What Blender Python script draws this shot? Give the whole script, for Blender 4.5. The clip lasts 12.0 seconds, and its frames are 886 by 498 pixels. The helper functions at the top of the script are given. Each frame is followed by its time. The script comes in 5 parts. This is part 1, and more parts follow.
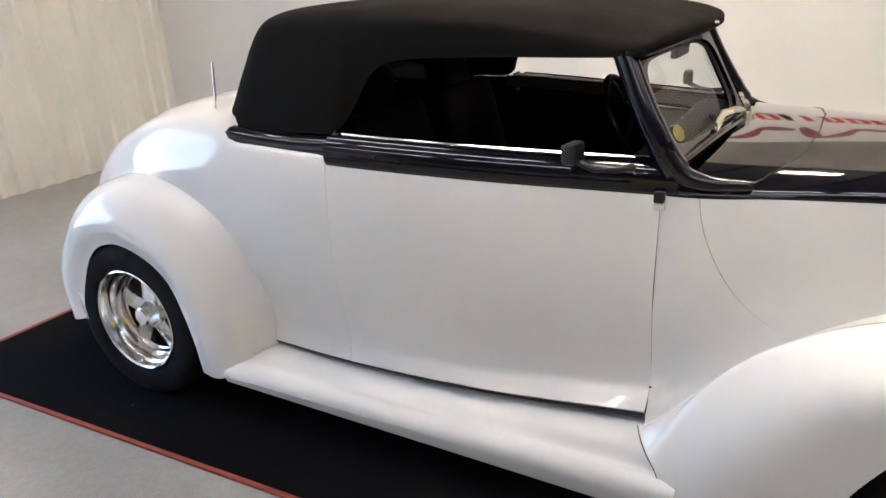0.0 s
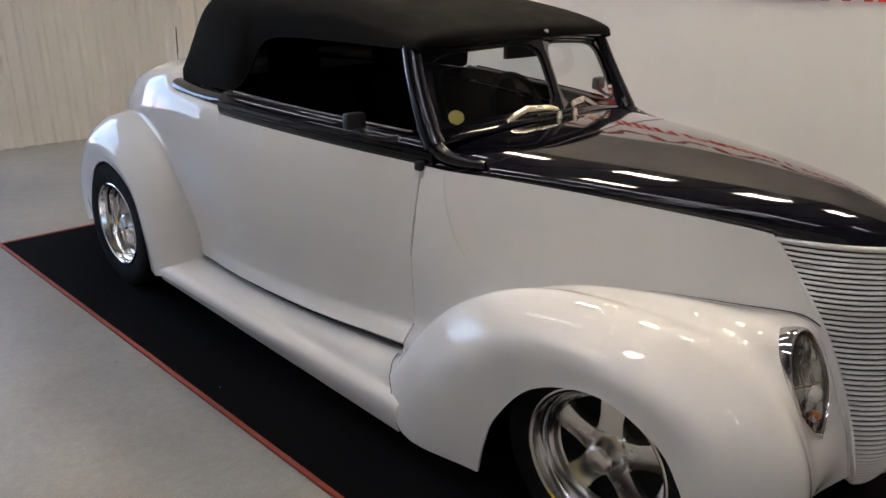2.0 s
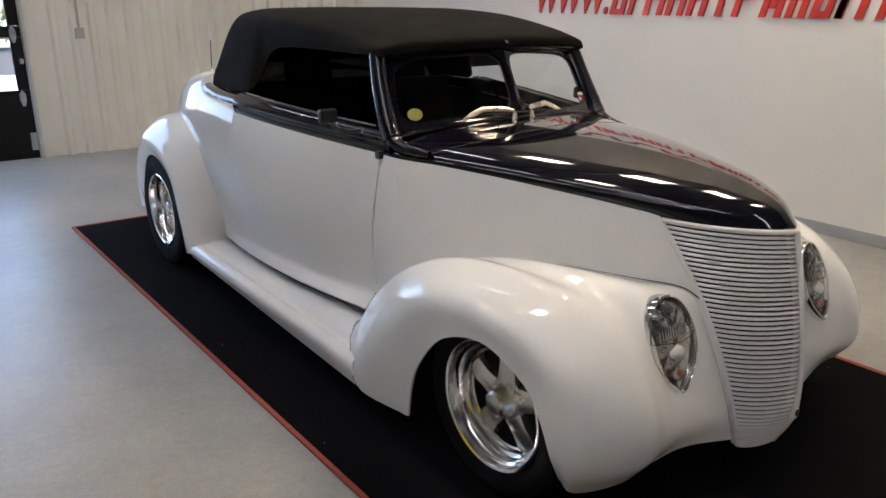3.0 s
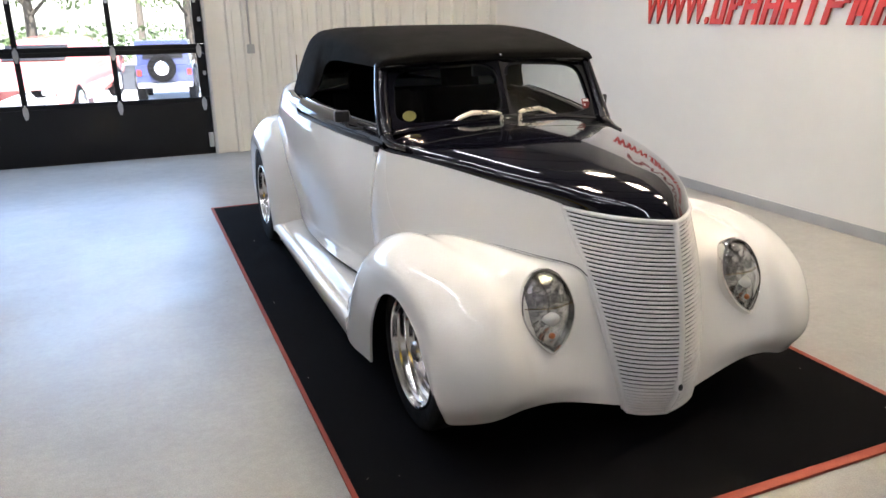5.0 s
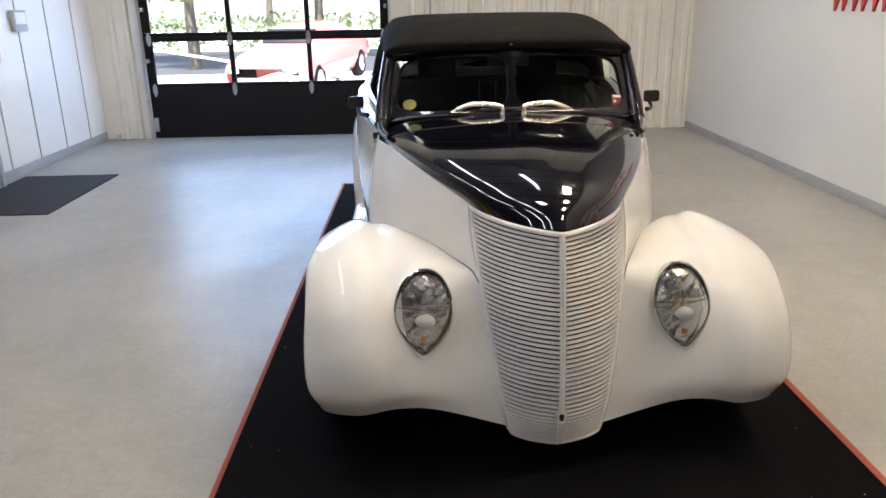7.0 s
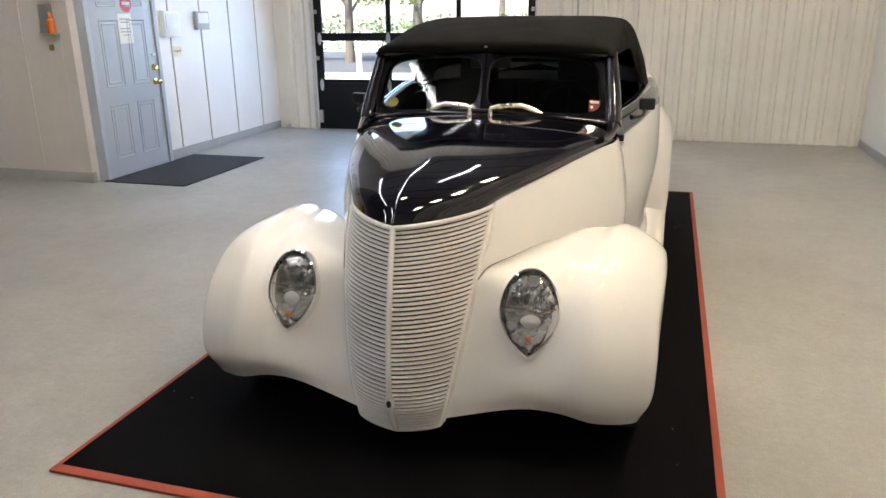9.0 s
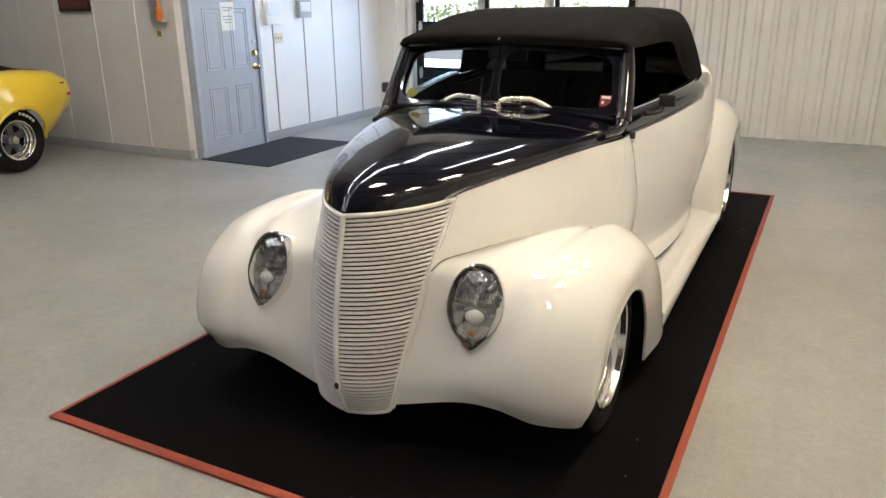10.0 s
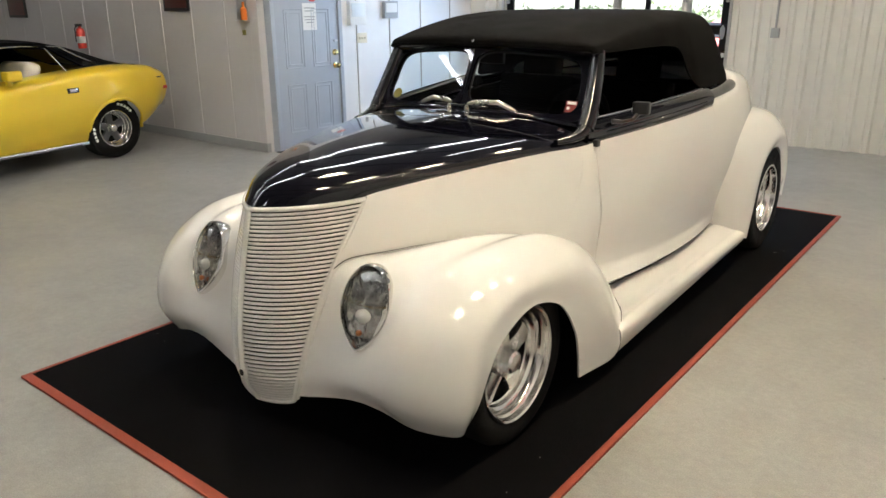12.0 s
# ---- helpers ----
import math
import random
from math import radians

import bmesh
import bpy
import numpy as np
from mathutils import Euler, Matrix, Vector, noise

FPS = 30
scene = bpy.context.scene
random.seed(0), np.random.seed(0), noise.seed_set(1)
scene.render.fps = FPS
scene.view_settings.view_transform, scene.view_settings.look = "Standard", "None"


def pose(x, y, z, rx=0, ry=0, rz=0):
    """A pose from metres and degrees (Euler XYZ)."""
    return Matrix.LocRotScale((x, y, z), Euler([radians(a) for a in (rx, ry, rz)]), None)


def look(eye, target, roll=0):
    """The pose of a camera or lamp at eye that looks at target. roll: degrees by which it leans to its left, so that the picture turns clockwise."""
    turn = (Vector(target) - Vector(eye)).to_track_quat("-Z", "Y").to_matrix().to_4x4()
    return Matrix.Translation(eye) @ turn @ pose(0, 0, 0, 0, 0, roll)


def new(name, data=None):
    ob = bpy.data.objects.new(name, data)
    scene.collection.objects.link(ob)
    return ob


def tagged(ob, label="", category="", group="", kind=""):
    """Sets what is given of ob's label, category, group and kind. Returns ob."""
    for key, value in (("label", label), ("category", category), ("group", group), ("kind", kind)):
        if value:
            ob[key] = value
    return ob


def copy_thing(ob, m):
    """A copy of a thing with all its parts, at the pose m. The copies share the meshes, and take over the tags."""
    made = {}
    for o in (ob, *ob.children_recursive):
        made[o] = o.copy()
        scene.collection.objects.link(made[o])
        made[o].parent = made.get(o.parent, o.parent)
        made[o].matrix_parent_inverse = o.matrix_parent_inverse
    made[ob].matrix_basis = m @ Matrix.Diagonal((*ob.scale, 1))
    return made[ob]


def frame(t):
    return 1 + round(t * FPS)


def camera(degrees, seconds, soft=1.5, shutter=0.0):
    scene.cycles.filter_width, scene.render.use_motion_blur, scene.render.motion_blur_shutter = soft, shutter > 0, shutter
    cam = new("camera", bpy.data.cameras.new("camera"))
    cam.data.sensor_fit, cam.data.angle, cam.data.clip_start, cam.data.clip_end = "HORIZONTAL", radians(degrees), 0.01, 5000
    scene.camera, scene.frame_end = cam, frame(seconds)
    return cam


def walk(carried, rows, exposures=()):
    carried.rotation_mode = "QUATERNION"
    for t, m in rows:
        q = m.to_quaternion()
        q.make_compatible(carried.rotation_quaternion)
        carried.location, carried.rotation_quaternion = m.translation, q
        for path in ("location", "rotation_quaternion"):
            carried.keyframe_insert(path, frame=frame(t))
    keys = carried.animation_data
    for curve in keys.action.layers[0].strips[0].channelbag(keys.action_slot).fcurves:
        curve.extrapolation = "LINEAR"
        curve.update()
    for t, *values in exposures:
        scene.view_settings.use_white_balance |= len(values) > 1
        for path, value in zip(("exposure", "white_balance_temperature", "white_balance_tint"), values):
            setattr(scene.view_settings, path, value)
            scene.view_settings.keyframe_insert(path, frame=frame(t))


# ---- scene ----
cam = camera(61.9, 12.0)
PATH = [
    (0, (2.585, 1.031, 1.538), (0.96, 0.084, 0.857), -3.7),
    (0.5, (2.528, 1.32, 1.552), (0.978, 0.218, 0.934), -0.6),
    (1, (2.483, 1.675, 1.56), (1.018, 0.479, 0.907), -0.5),
    (1.5, (2.411, 1.99, 1.546), (0.989, 0.731, 0.92), -0.2),
    (2, (2.301, 2.296, 1.532), (0.95, 0.989, 0.849), 0.7),
    (2.5, (2.223, 2.602, 1.54), (1.04, 1.151, 0.836), -0.6),
    (3, (2.2, 2.938, 1.509), (1.019, 1.451, 0.88), 0.5),
    (3.2, (2.215, 3.058, 1.503), (1.027, 1.579, 0.868), -0.0),
    (4.8, (1.819, 3.781, 1.579), (1.028, 2.06, 0.936), 0.1),
    (5, (1.673, 3.863, 1.543), (0.945, 2.1, 0.941), -0.9),
    (5.5, (1.351, 3.999, 1.555), (0.791, 2.18, 0.938), 1.0),
    (6, (1.055, 4.05, 1.538), (0.652, 2.192, 0.915), -0.6),
    (6.5, (0.751, 4.042, 1.534), (0.503, 2.157, 0.912), -1.2),
    (7, (0.429, 4.08, 1.532), (0.379, 2.181, 0.908), -1.0),
    (7.2, (0.328, 4.106, 1.545), (0.311, 2.207, 0.918), -1.7),
    (8.8, (-0.7, 4.074, 1.522), (-0.208, 2.237, 0.901), -1.5),
    (9, (-0.808, 4.053, 1.512), (-0.26, 2.228, 0.904), -0.7),
    (9.5, (-1.072, 3.946, 1.52), (-0.365, 2.18, 0.9), -1.1),
    (10, (-1.374, 3.854, 1.524), (-0.501, 2.169, 0.89), -0.6),
    (10.5, (-1.605, 3.701, 1.508), (-0.624, 2.068, 0.9), -0.0),
    (11, (-1.786, 3.551, 1.51), (-0.68, 2.005, 0.889), -0.8),
    (11.5, (-1.973, 3.461, 1.522), (-0.822, 1.953, 0.886), 1.0),
    (12, (-2.045, 3.426, 1.52), (-0.867, 1.937, 0.892), -0.4),
]
EXPOSURES = [(0, 2.30, 6330, 19), (0.5, 2.05, 6340, 20), (1.0, 1.66, 6370, 20), (1.5, 1.57, 6400, 21), (2.5, 1.52, 6270, 20), (3.0, 1.65, 6230, 19), (5.0, 2.20, 6180, 18), (7.0, 2.05, 6260, 18), (9.0, 2.12, 6380, 16), (12.0, 2.05, 6320, 13)]
walk(cam, [(t, look(eye, target, roll)) for t, eye, target, roll in PATH], EXPOSURES)

# ---- world and light ----
world = bpy.data.worlds.new("sky")
scene.world = world
world.use_nodes = True
wn, wl = world.node_tree.nodes, world.node_tree.links
sky = wn.new("ShaderNodeTexSky")
sky.sky_type, sky.sun_disc = "NISHITA", False
sky.sun_elevation, sky.sun_rotation = radians(58), radians(14)
wn["Background"].inputs["Strength"].default_value = 0.15
wl.new(sky.outputs["Color"], wn["Background"].inputs["Color"])

sun = new("sun", bpy.data.lights.new("sun", "SUN"))
sun.data.energy, sun.data.angle, sun.data.color = 5.0, radians(0.53), (1.0, 0.95, 0.88)
sun.matrix_world = look((2.2, 0.0, 16.0), (0.0, -9.7, 0.0))


def area_lamp(name, m, sx, sy, power, colour):
    lamp = new(name, bpy.data.lights.new(name, "AREA"))
    lamp.data.shape, lamp.data.size, lamp.data.size_y = "RECTANGLE", sx, sy
    lamp.data.energy, lamp.data.color = power, colour
    lamp.matrix_world = m
    return lamp


# daylight that comes in through the glazed bays of the overhead door
area_lamp("door_daylight", look((2.3, -5.22, 1.55), (2.3, 0.0, 0.2)), 2.7, 1.7, 17.5, (0.42, 0.66, 1.0))

# ---- materials ----


def material(name, colour, rough=0.5, metal=0.0, vary=0.08, scale=6.0, bump=0.0, bump_scale=80.0, coat=0.0, spec=0.5, steady=False):
    """A surface with two scales of colour and gloss variation and a fine relief."""
    m = bpy.data.materials.new(name)
    m.use_nodes = True
    n, l = m.node_tree.nodes, m.node_tree.links
    b = n["Principled BSDF"]
    b.inputs["Roughness"].default_value, b.inputs["Metallic"].default_value = rough, metal
    b.inputs["Coat Weight"].default_value, b.inputs["Coat Roughness"].default_value = coat, 0.015
    b.inputs["Specular IOR Level"].default_value = spec
    co = n.new("ShaderNodeTexCoord")
    big, fine, mix = n.new("ShaderNodeTexNoise"), n.new("ShaderNodeTexNoise"), n.new("ShaderNodeMath")
    big.inputs["Scale"].default_value, fine.inputs["Scale"].default_value = scale, scale * 9
    big.inputs["Detail"].default_value, fine.inputs["Detail"].default_value = 4, 5
    for t in (big, fine):
        l.new(co.outputs["Object"], t.inputs["Vector"])
    mix.operation = "MULTIPLY_ADD"
    l.new(fine.outputs["Fac"], mix.inputs[0])
    mix.inputs[1].default_value = 0.4
    l.new(big.outputs["Fac"], mix.inputs[2])
    ramp = n.new("ShaderNodeMapRange")
    ramp.inputs["From Min"].default_value, ramp.inputs["From Max"].default_value = 0.35, 1.05
    ramp.inputs["To Min"].default_value, ramp.inputs["To Max"].default_value = 1 - vary, 1 + vary
    l.new(mix.outputs[0], ramp.inputs["Value"])
    tint = n.new("ShaderNodeVectorMath")
    tint.operation = "SCALE"
    tint.inputs[0].default_value = colour[:3]
    l.new(ramp.outputs["Result"], tint.inputs["Scale"])
    l.new(tint.outputs["Vector"], b.inputs["Base Color"])
    rr = n.new("ShaderNodeMapRange")
    rr.inputs["From Min"].default_value, rr.inputs["From Max"].default_value = 0.35, 1.05
    rr.inputs["To Min"].default_value, rr.inputs["To Max"].default_value = max(rough * 0.8, 0.01), min(rough * 1.2 + 0.01, 1)
    l.new(mix.outputs[0], rr.inputs["Value"])
    if not steady:
        l.new(rr.outputs["Result"], b.inputs["Roughness"])
    if bump:
        bn, bp = n.new("ShaderNodeTexNoise"), n.new("ShaderNodeBump")
        bn.inputs["Scale"].default_value, bn.inputs["Detail"].default_value = bump_scale, 5
        bp.inputs["Strength"].default_value, bp.inputs["Distance"].default_value = bump, 0.01
        l.new(co.outputs["Object"], bn.inputs["Vector"])
        l.new(bn.outputs["Fac"], bp.inputs["Height"])
        l.new(bp.outputs["Normal"], b.inputs["Normal"])
    return m


def glowing(name, colour, strength):
    m = bpy.data.materials.new(name)
    m.use_nodes = True
    b = m.node_tree.nodes["Principled BSDF"]
    b.inputs["Base Color"].default_value = (*colour, 1)
    b.inputs["Emission Color"].default_value = (*colour, 1)
    b.inputs["Emission Strength"].default_value = strength
    return m


def glass(name, colour, rough=0.0, mixin=0.92):
    """Thin sheet glass: mostly clear, tinted, with a mirror gloss by Fresnel."""
    m = bpy.data.materials.new(name)
    m.use_nodes = True
    n, l = m.node_tree.nodes, m.node_tree.links
    n.remove(n["Principled BSDF"])
    clear, gloss, fres, mx = n.new("ShaderNodeBsdfTransparent"), n.new("ShaderNodeBsdfGlossy"), n.new("ShaderNodeFresnel"), n.new("ShaderNodeMixShader")
    clear.inputs["Color"].default_value = (*colour, 1)
    gloss.inputs["Roughness"].default_value = rough
    fres.inputs["IOR"].default_value = 1.48
    l.new(fres.outputs[0], mx.inputs[0])
    l.new(clear.outputs[0], mx.inputs[1])
    l.new(gloss.outputs[0], mx.inputs[2])
    l.new(mx.outputs[0], n["Material Output"].inputs["Surface"])
    return m


PAINT_WHITE = material("pearl_white_paint", (0.80, 0.79, 0.76), 0.45, vary=0.006, scale=5.0, coat=1.0, steady=True, spec=0.05)
PAINT_BLACK = material("gloss_black_paint", (0.005, 0.005, 0.009), 0.10, vary=0.15, scale=2.0, coat=1.0, steady=True, spec=0.1)
TRIM_BLACK = material("satin_black_trim", (0.012, 0.012, 0.013), 0.4, vary=0.2)
CLOTH = material("black_canvas", (0.0056, 0.0052, 0.0046), 0.9, vary=0.3, scale=7.0, bump=0.35, bump_scale=420.0, spec=0.1)
CHROME = material("chrome", (0.82, 0.81, 0.79), 0.06, metal=1.0, vary=0.03)
ALLOY = material("polished_alloy", (0.80, 0.79, 0.77), 0.24, metal=1.0, vary=0.06, scale=14)
RUBBER = material("tyre_rubber", (0.0055, 0.0052, 0.005), 0.8, vary=0.25, scale=20, bump=0.25, bump_scale=160, spec=0.18)
POLISHED = material("polished_rim", (0.80, 0.79, 0.77), 0.13, metal=1.0, vary=0.05, scale=12)
GUNMETAL = material("dark_wheel_metal", (0.10, 0.10, 0.105), 0.35, metal=0.8, vary=0.1, scale=12)
SEAM = material("dark_seam", (0.03, 0.029, 0.027), 0.8, vary=0.2)
VINYL = material("dark_vinyl", (0.003, 0.003, 0.0032), 0.7, vary=0.25, bump=0.15, bump_scale=220, spec=0.06)
HARD_DARK = material("dark_underbody", (0.007, 0.007, 0.007), 0.9, vary=0.3, spec=0.1)
LAMP_SILVER = material("lamp_silver", (0.72, 0.70, 0.67), 0.12, metal=1.0, vary=0.12, scale=30, bump=0.9, bump_scale=24)
CLEAR = glass("clear_glass", (0.82, 0.87, 0.86))
SMOKE = glass("smoked_glass", (0.20, 0.21, 0.21))
LENS = glass("lamp_glass", (0.95, 0.96, 0.96), 0.02)
FLUTE = material("moulded_glass", (0.80, 0.80, 0.77), 0.08, metal=1.0, vary=0.1, scale=20)
OPAL = material("opal_bulb", (0.75, 0.75, 0.73), 0.08, vary=0.03, coat=1.0)
RIM_CHROME = material("lamp_rim_chrome", (0.86, 0.85, 0.82), 0.05, metal=1.0, vary=0.05, scale=20)
AMBER = material("amber_plastic", (0.45, 0.13, 0.03), 0.3)
MAT_CLOTH = material("black_carpet", (0.0045, 0.0043, 0.0048), 0.95, vary=0.5, scale=4.0, bump=0.5, bump_scale=380, spec=0.04)
MAT_EDGE = material("red_binding", (0.27, 0.046, 0.022), 0.75, vary=0.15, scale=9, bump=0.3, bump_scale=300)
GREY_MAT = material("grey_doormat", (0.040, 0.044, 0.052), 0.95, vary=0.3, scale=12, bump=0.6, bump_scale=260, spec=0.15)
WALL_PAINT = material("smooth_white_wall", (0.72, 0.71, 0.68), 0.55, vary=0.03, scale=1.1, bump=0.04, bump_scale=60)
METAL_WALL = material("painted_ribbed_steel", (0.70, 0.685, 0.63), 0.42, vary=0.06, scale=1.6, bump=0.03, bump_scale=30)
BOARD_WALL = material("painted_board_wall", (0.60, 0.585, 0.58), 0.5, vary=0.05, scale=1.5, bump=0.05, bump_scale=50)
# the same board wall with daylight from the overhead door put into its colour
SIDE_DAYLIT = material("daylit_board_paint", (0.78, 0.775, 0.77), 0.45, vary=0.04, scale=1.5, bump=0.05, bump_scale=50)
BASE_GREY = material("grey_vinyl_skirting", (0.34, 0.35, 0.36), 0.45, vary=0.08)
DOOR_BLUE = material("blue_grey_door_paint", (0.38, 0.42, 0.48), 0.4, vary=0.04)
DOOR_BLACK = material("black_door_paint", (0.006, 0.006, 0.007), 0.6, vary=0.2, spec=0.2)
GALV = material("galvanised_steel", (0.55, 0.56, 0.57), 0.35, metal=0.8, vary=0.15, scale=18)
WIPER = material("bright_wiper_metal", (0.86, 0.82, 0.70), 0.28, metal=1.0, vary=0.05)
BRASS = material("brass", (0.75, 0.55, 0.22), 0.2, metal=1.0)
RED_SIGN = material("red_sign_paint", (0.55, 0.035, 0.02), 0.4, vary=0.1)
PAPER = material("white_paper", (0.78, 0.78, 0.76), 0.7, vary=0.03)
GREY_PLASTIC = material("grey_plastic", (0.36, 0.37, 0.37), 0.5)
CEILING = material("grey_ceiling_sheeting", (0.20, 0.195, 0.19), 0.8, vary=0.15)
BEAM = material("dark_beam_paint", (0.03, 0.03, 0.032), 0.6, vary=0.15)
LAMP_WHITE = material("white_enamel", (0.78, 0.77, 0.75), 0.4, vary=0.04)
TUBE = glowing("warm_fluorescent_tube", (1.0, 0.865, 0.61), 51.0)
TUBE_COOL = glowing("cool_fluorescent_tube", (0.93, 0.95, 0.96), 6.2)

YELLOW = material("yellow_car_paint", (0.72, 0.50, 0.02), 0.3, vary=0.02, scale=4, coat=1.0, steady=True)
CREAM = material("cream_vinyl", (0.62, 0.58, 0.48), 0.5, vary=0.06)
SWITCH = material("cream_plastic", (0.66, 0.60, 0.45), 0.45)
ORANGE = material("orange_plastic", (0.75, 0.20, 0.03), 0.4)
PALE_SCREEN = material("pale_screen", (0.66, 0.70, 0.72), 0.3)
DARK_PRINT = material("dark_print", (0.10, 0.025, 0.02), 0.35, vary=0.6, scale=9)


def concrete():
    """Sealed grey floor: cloudy wear in colour and sheen, soft stains and small chips."""
    m = material("sealed_concrete", (0.285, 0.282, 0.262), 0.42, vary=0.12, scale=2.2, bump=0.07, bump_scale=45, steady=True)
    n, l = m.node_tree.nodes, m.node_tree.links
    b = n["Principled BSDF"]
    src = b.inputs["Base Color"].links[0].from_socket
    co = n.new("ShaderNodeTexCoord")

    def noise(scale, detail, lo, hi, to_lo, to_hi, kind="ShaderNodeTexNoise", out="Fac"):
        t, r = n.new(kind), n.new("ShaderNodeMapRange")
        t.inputs["Scale"].default_value = scale
        if kind == "ShaderNodeTexNoise":
            t.inputs["Detail"].default_value = detail
        l.new(co.outputs["Object"], t.inputs["Vector"])
        r.inputs["From Min"].default_value, r.inputs["From Max"].default_value = lo, hi
        r.inputs["To Min"].default_value, r.inputs["To Max"].default_value = to_lo, to_hi
        l.new(t.outputs[out], r.inputs["Value"])
        return r.outputs["Result"]

    def times(p, q):
        k = n.new("ShaderNodeMath")
        k.operation = "MULTIPLY"
        l.new(p, k.inputs[0])
        l.new(q, k.inputs[1])
        return k.outputs[0]

    cloud = noise(0.85, 6, 0.32, 0.70, 0.90, 1.08)
    stain = noise(6.0, 9, 0.42, 0.78, 1.03, 0.94)
    grain = times(noise(170.0, 3, 0.30, 0.70, 0.86, 1.12), noise(34.0, 4, 0.34, 0.70, 0.94, 1.05))
    chip = noise(3.4, 0, 0.010, 0.030, 0.50, 1.0, "ShaderNodeTexVoronoi", "Distance")
    sc = n.new("ShaderNodeVectorMath")
    sc.operation = "SCALE"
    l.new(src, sc.inputs[0])
    l.new(times(times(cloud, stain), times(grain, chip)), sc.inputs["Scale"])
    l.new(sc.outputs["Vector"], b.inputs["Base Color"])
    sheen = times(noise(1.1, 5, 0.32, 0.70, 0.30, 0.45), noise(9.0, 6, 0.30, 0.72, 0.9, 1.12))
    l.new(sheen, b.inputs["Roughness"])
    return m


CONCRETE = concrete()

# ---- mesh helpers ----


def mesh_of(name, verts, faces, mat, angle=35):
    me = bpy.data.meshes.new(name)
    me.from_pydata([tuple(map(float, v)) for v in verts], [], [tuple(map(int, f)) for f in faces])
    me.materials.append(mat)
    me.polygons.foreach_set("use_smooth", [True] * len(me.polygons))
    me.set_sharp_from_angle(angle=radians(angle))
    me.update()
    return me


def part(name, me, parent=None, label="", at=None):
    ob = new(name, me)
    if parent is not None:
        ob.parent = parent
    if at is not None:
        ob.matrix_basis = at
    return tagged(ob, label)


def thing(name, label, category, at=None, group="", kind="", me=None):
    ob = new(name, me)
    if at is not None:
        ob.matrix_basis = at
    return tagged(ob, label, category, group, kind)


def bm_mesh(name, bm, mat, angle=35, recalc=True):
    if recalc:
        bmesh.ops.recalc_face_normals(bm, faces=bm.faces)
    me = bpy.data.meshes.new(name)
    bm.to_mesh(me)
    bm.free()
    me.materials.append(mat)
    me.polygons.foreach_set("use_smooth", [True] * len(me.polygons))
    me.set_sharp_from_angle(angle=radians(angle))
    return me


def hermite(keys, values, ts):
    """A smooth curve through the values at rising keys, sampled at ts."""
    keys, v, ts = np.asarray(keys, float), np.asarray(values, float), np.atleast_1d(np.asarray(ts, float))
    d = np.gradient(v, keys, axis=0)
    i = np.clip(np.searchsorted(keys, ts, side="right") - 1, 0, len(keys) - 2)
    h = keys[i + 1] - keys[i]
    u = (ts - keys[i]) / h
    shape = (-1,) + (1,) * (v.ndim - 1)
    u, h = u.reshape(shape), h.reshape(shape)
    return ((2 * u**3 - 3 * u**2 + 1) * v[i] + (u**3 - 2 * u**2 + u) * h * d[i]
            + (-2 * u**3 + 3 * u**2) * v[i + 1] + (u**3 - u**2) * h * d[i + 1])


def net(points, nu, nv):
    """A smooth surface through a coarse net of points (stations, across, xyz)."""
    p = np.asarray(points, float)
    a = hermite(np.arange(p.shape[0]), p, np.linspace(0, p.shape[0] - 1, nu))
    b = hermite(np.arange(p.shape[1]), a.transpose(1, 0, 2), np.linspace(0, p.shape[1] - 1, nv))
    return b.transpose(1, 0, 2)


def grid_normals(g):
    du, dv = np.gradient(g, axis=0), np.gradient(g, axis=1)
    n = np.cross(du, dv)
    return n / np.maximum(np.linalg.norm(n, axis=2, keepdims=True), 1e-9)


def sheet(name, g, mat, thick=0.0, side=1, flip=False, angle=40):
    """A sheet of quads over a grid of points, thickened against its normal; side -1 mirrors it in x."""
    g = np.array(g, float)
    nu, nv = g.shape[:2]
    idx = np.arange(nu * nv).reshape(nu, nv)
    f = np.stack([idx[:-1, :-1], idx[1:, :-1], idx[1:, 1:], idx[:-1, 1:]], -1).reshape(-1, 4)
    if flip:
        f = f[:, ::-1]
    verts = g.reshape(-1, 3)
    if thick:
        n = grid_normals(g) * (-1 if flip else 1)
        verts = np.concatenate([verts, (g - n * thick).reshape(-1, 3)])
        k = nu * nv
        ring = np.concatenate([idx[0, :-1], idx[:-1, -1], idx[-1, :0:-1], idx[:0:-1, 0]])
        nxt = np.roll(ring, -1)
        edge = np.stack([ring, nxt, nxt + k, ring + k], -1)
        if flip:
            edge = edge[:, ::-1]
        f = np.concatenate([f, f[:, ::-1] + k, edge])
    if side < 0:
        verts = verts * (-1, 1, 1)
        f = f[:, ::-1]
    return mesh_of(name, verts, f, mat, angle)


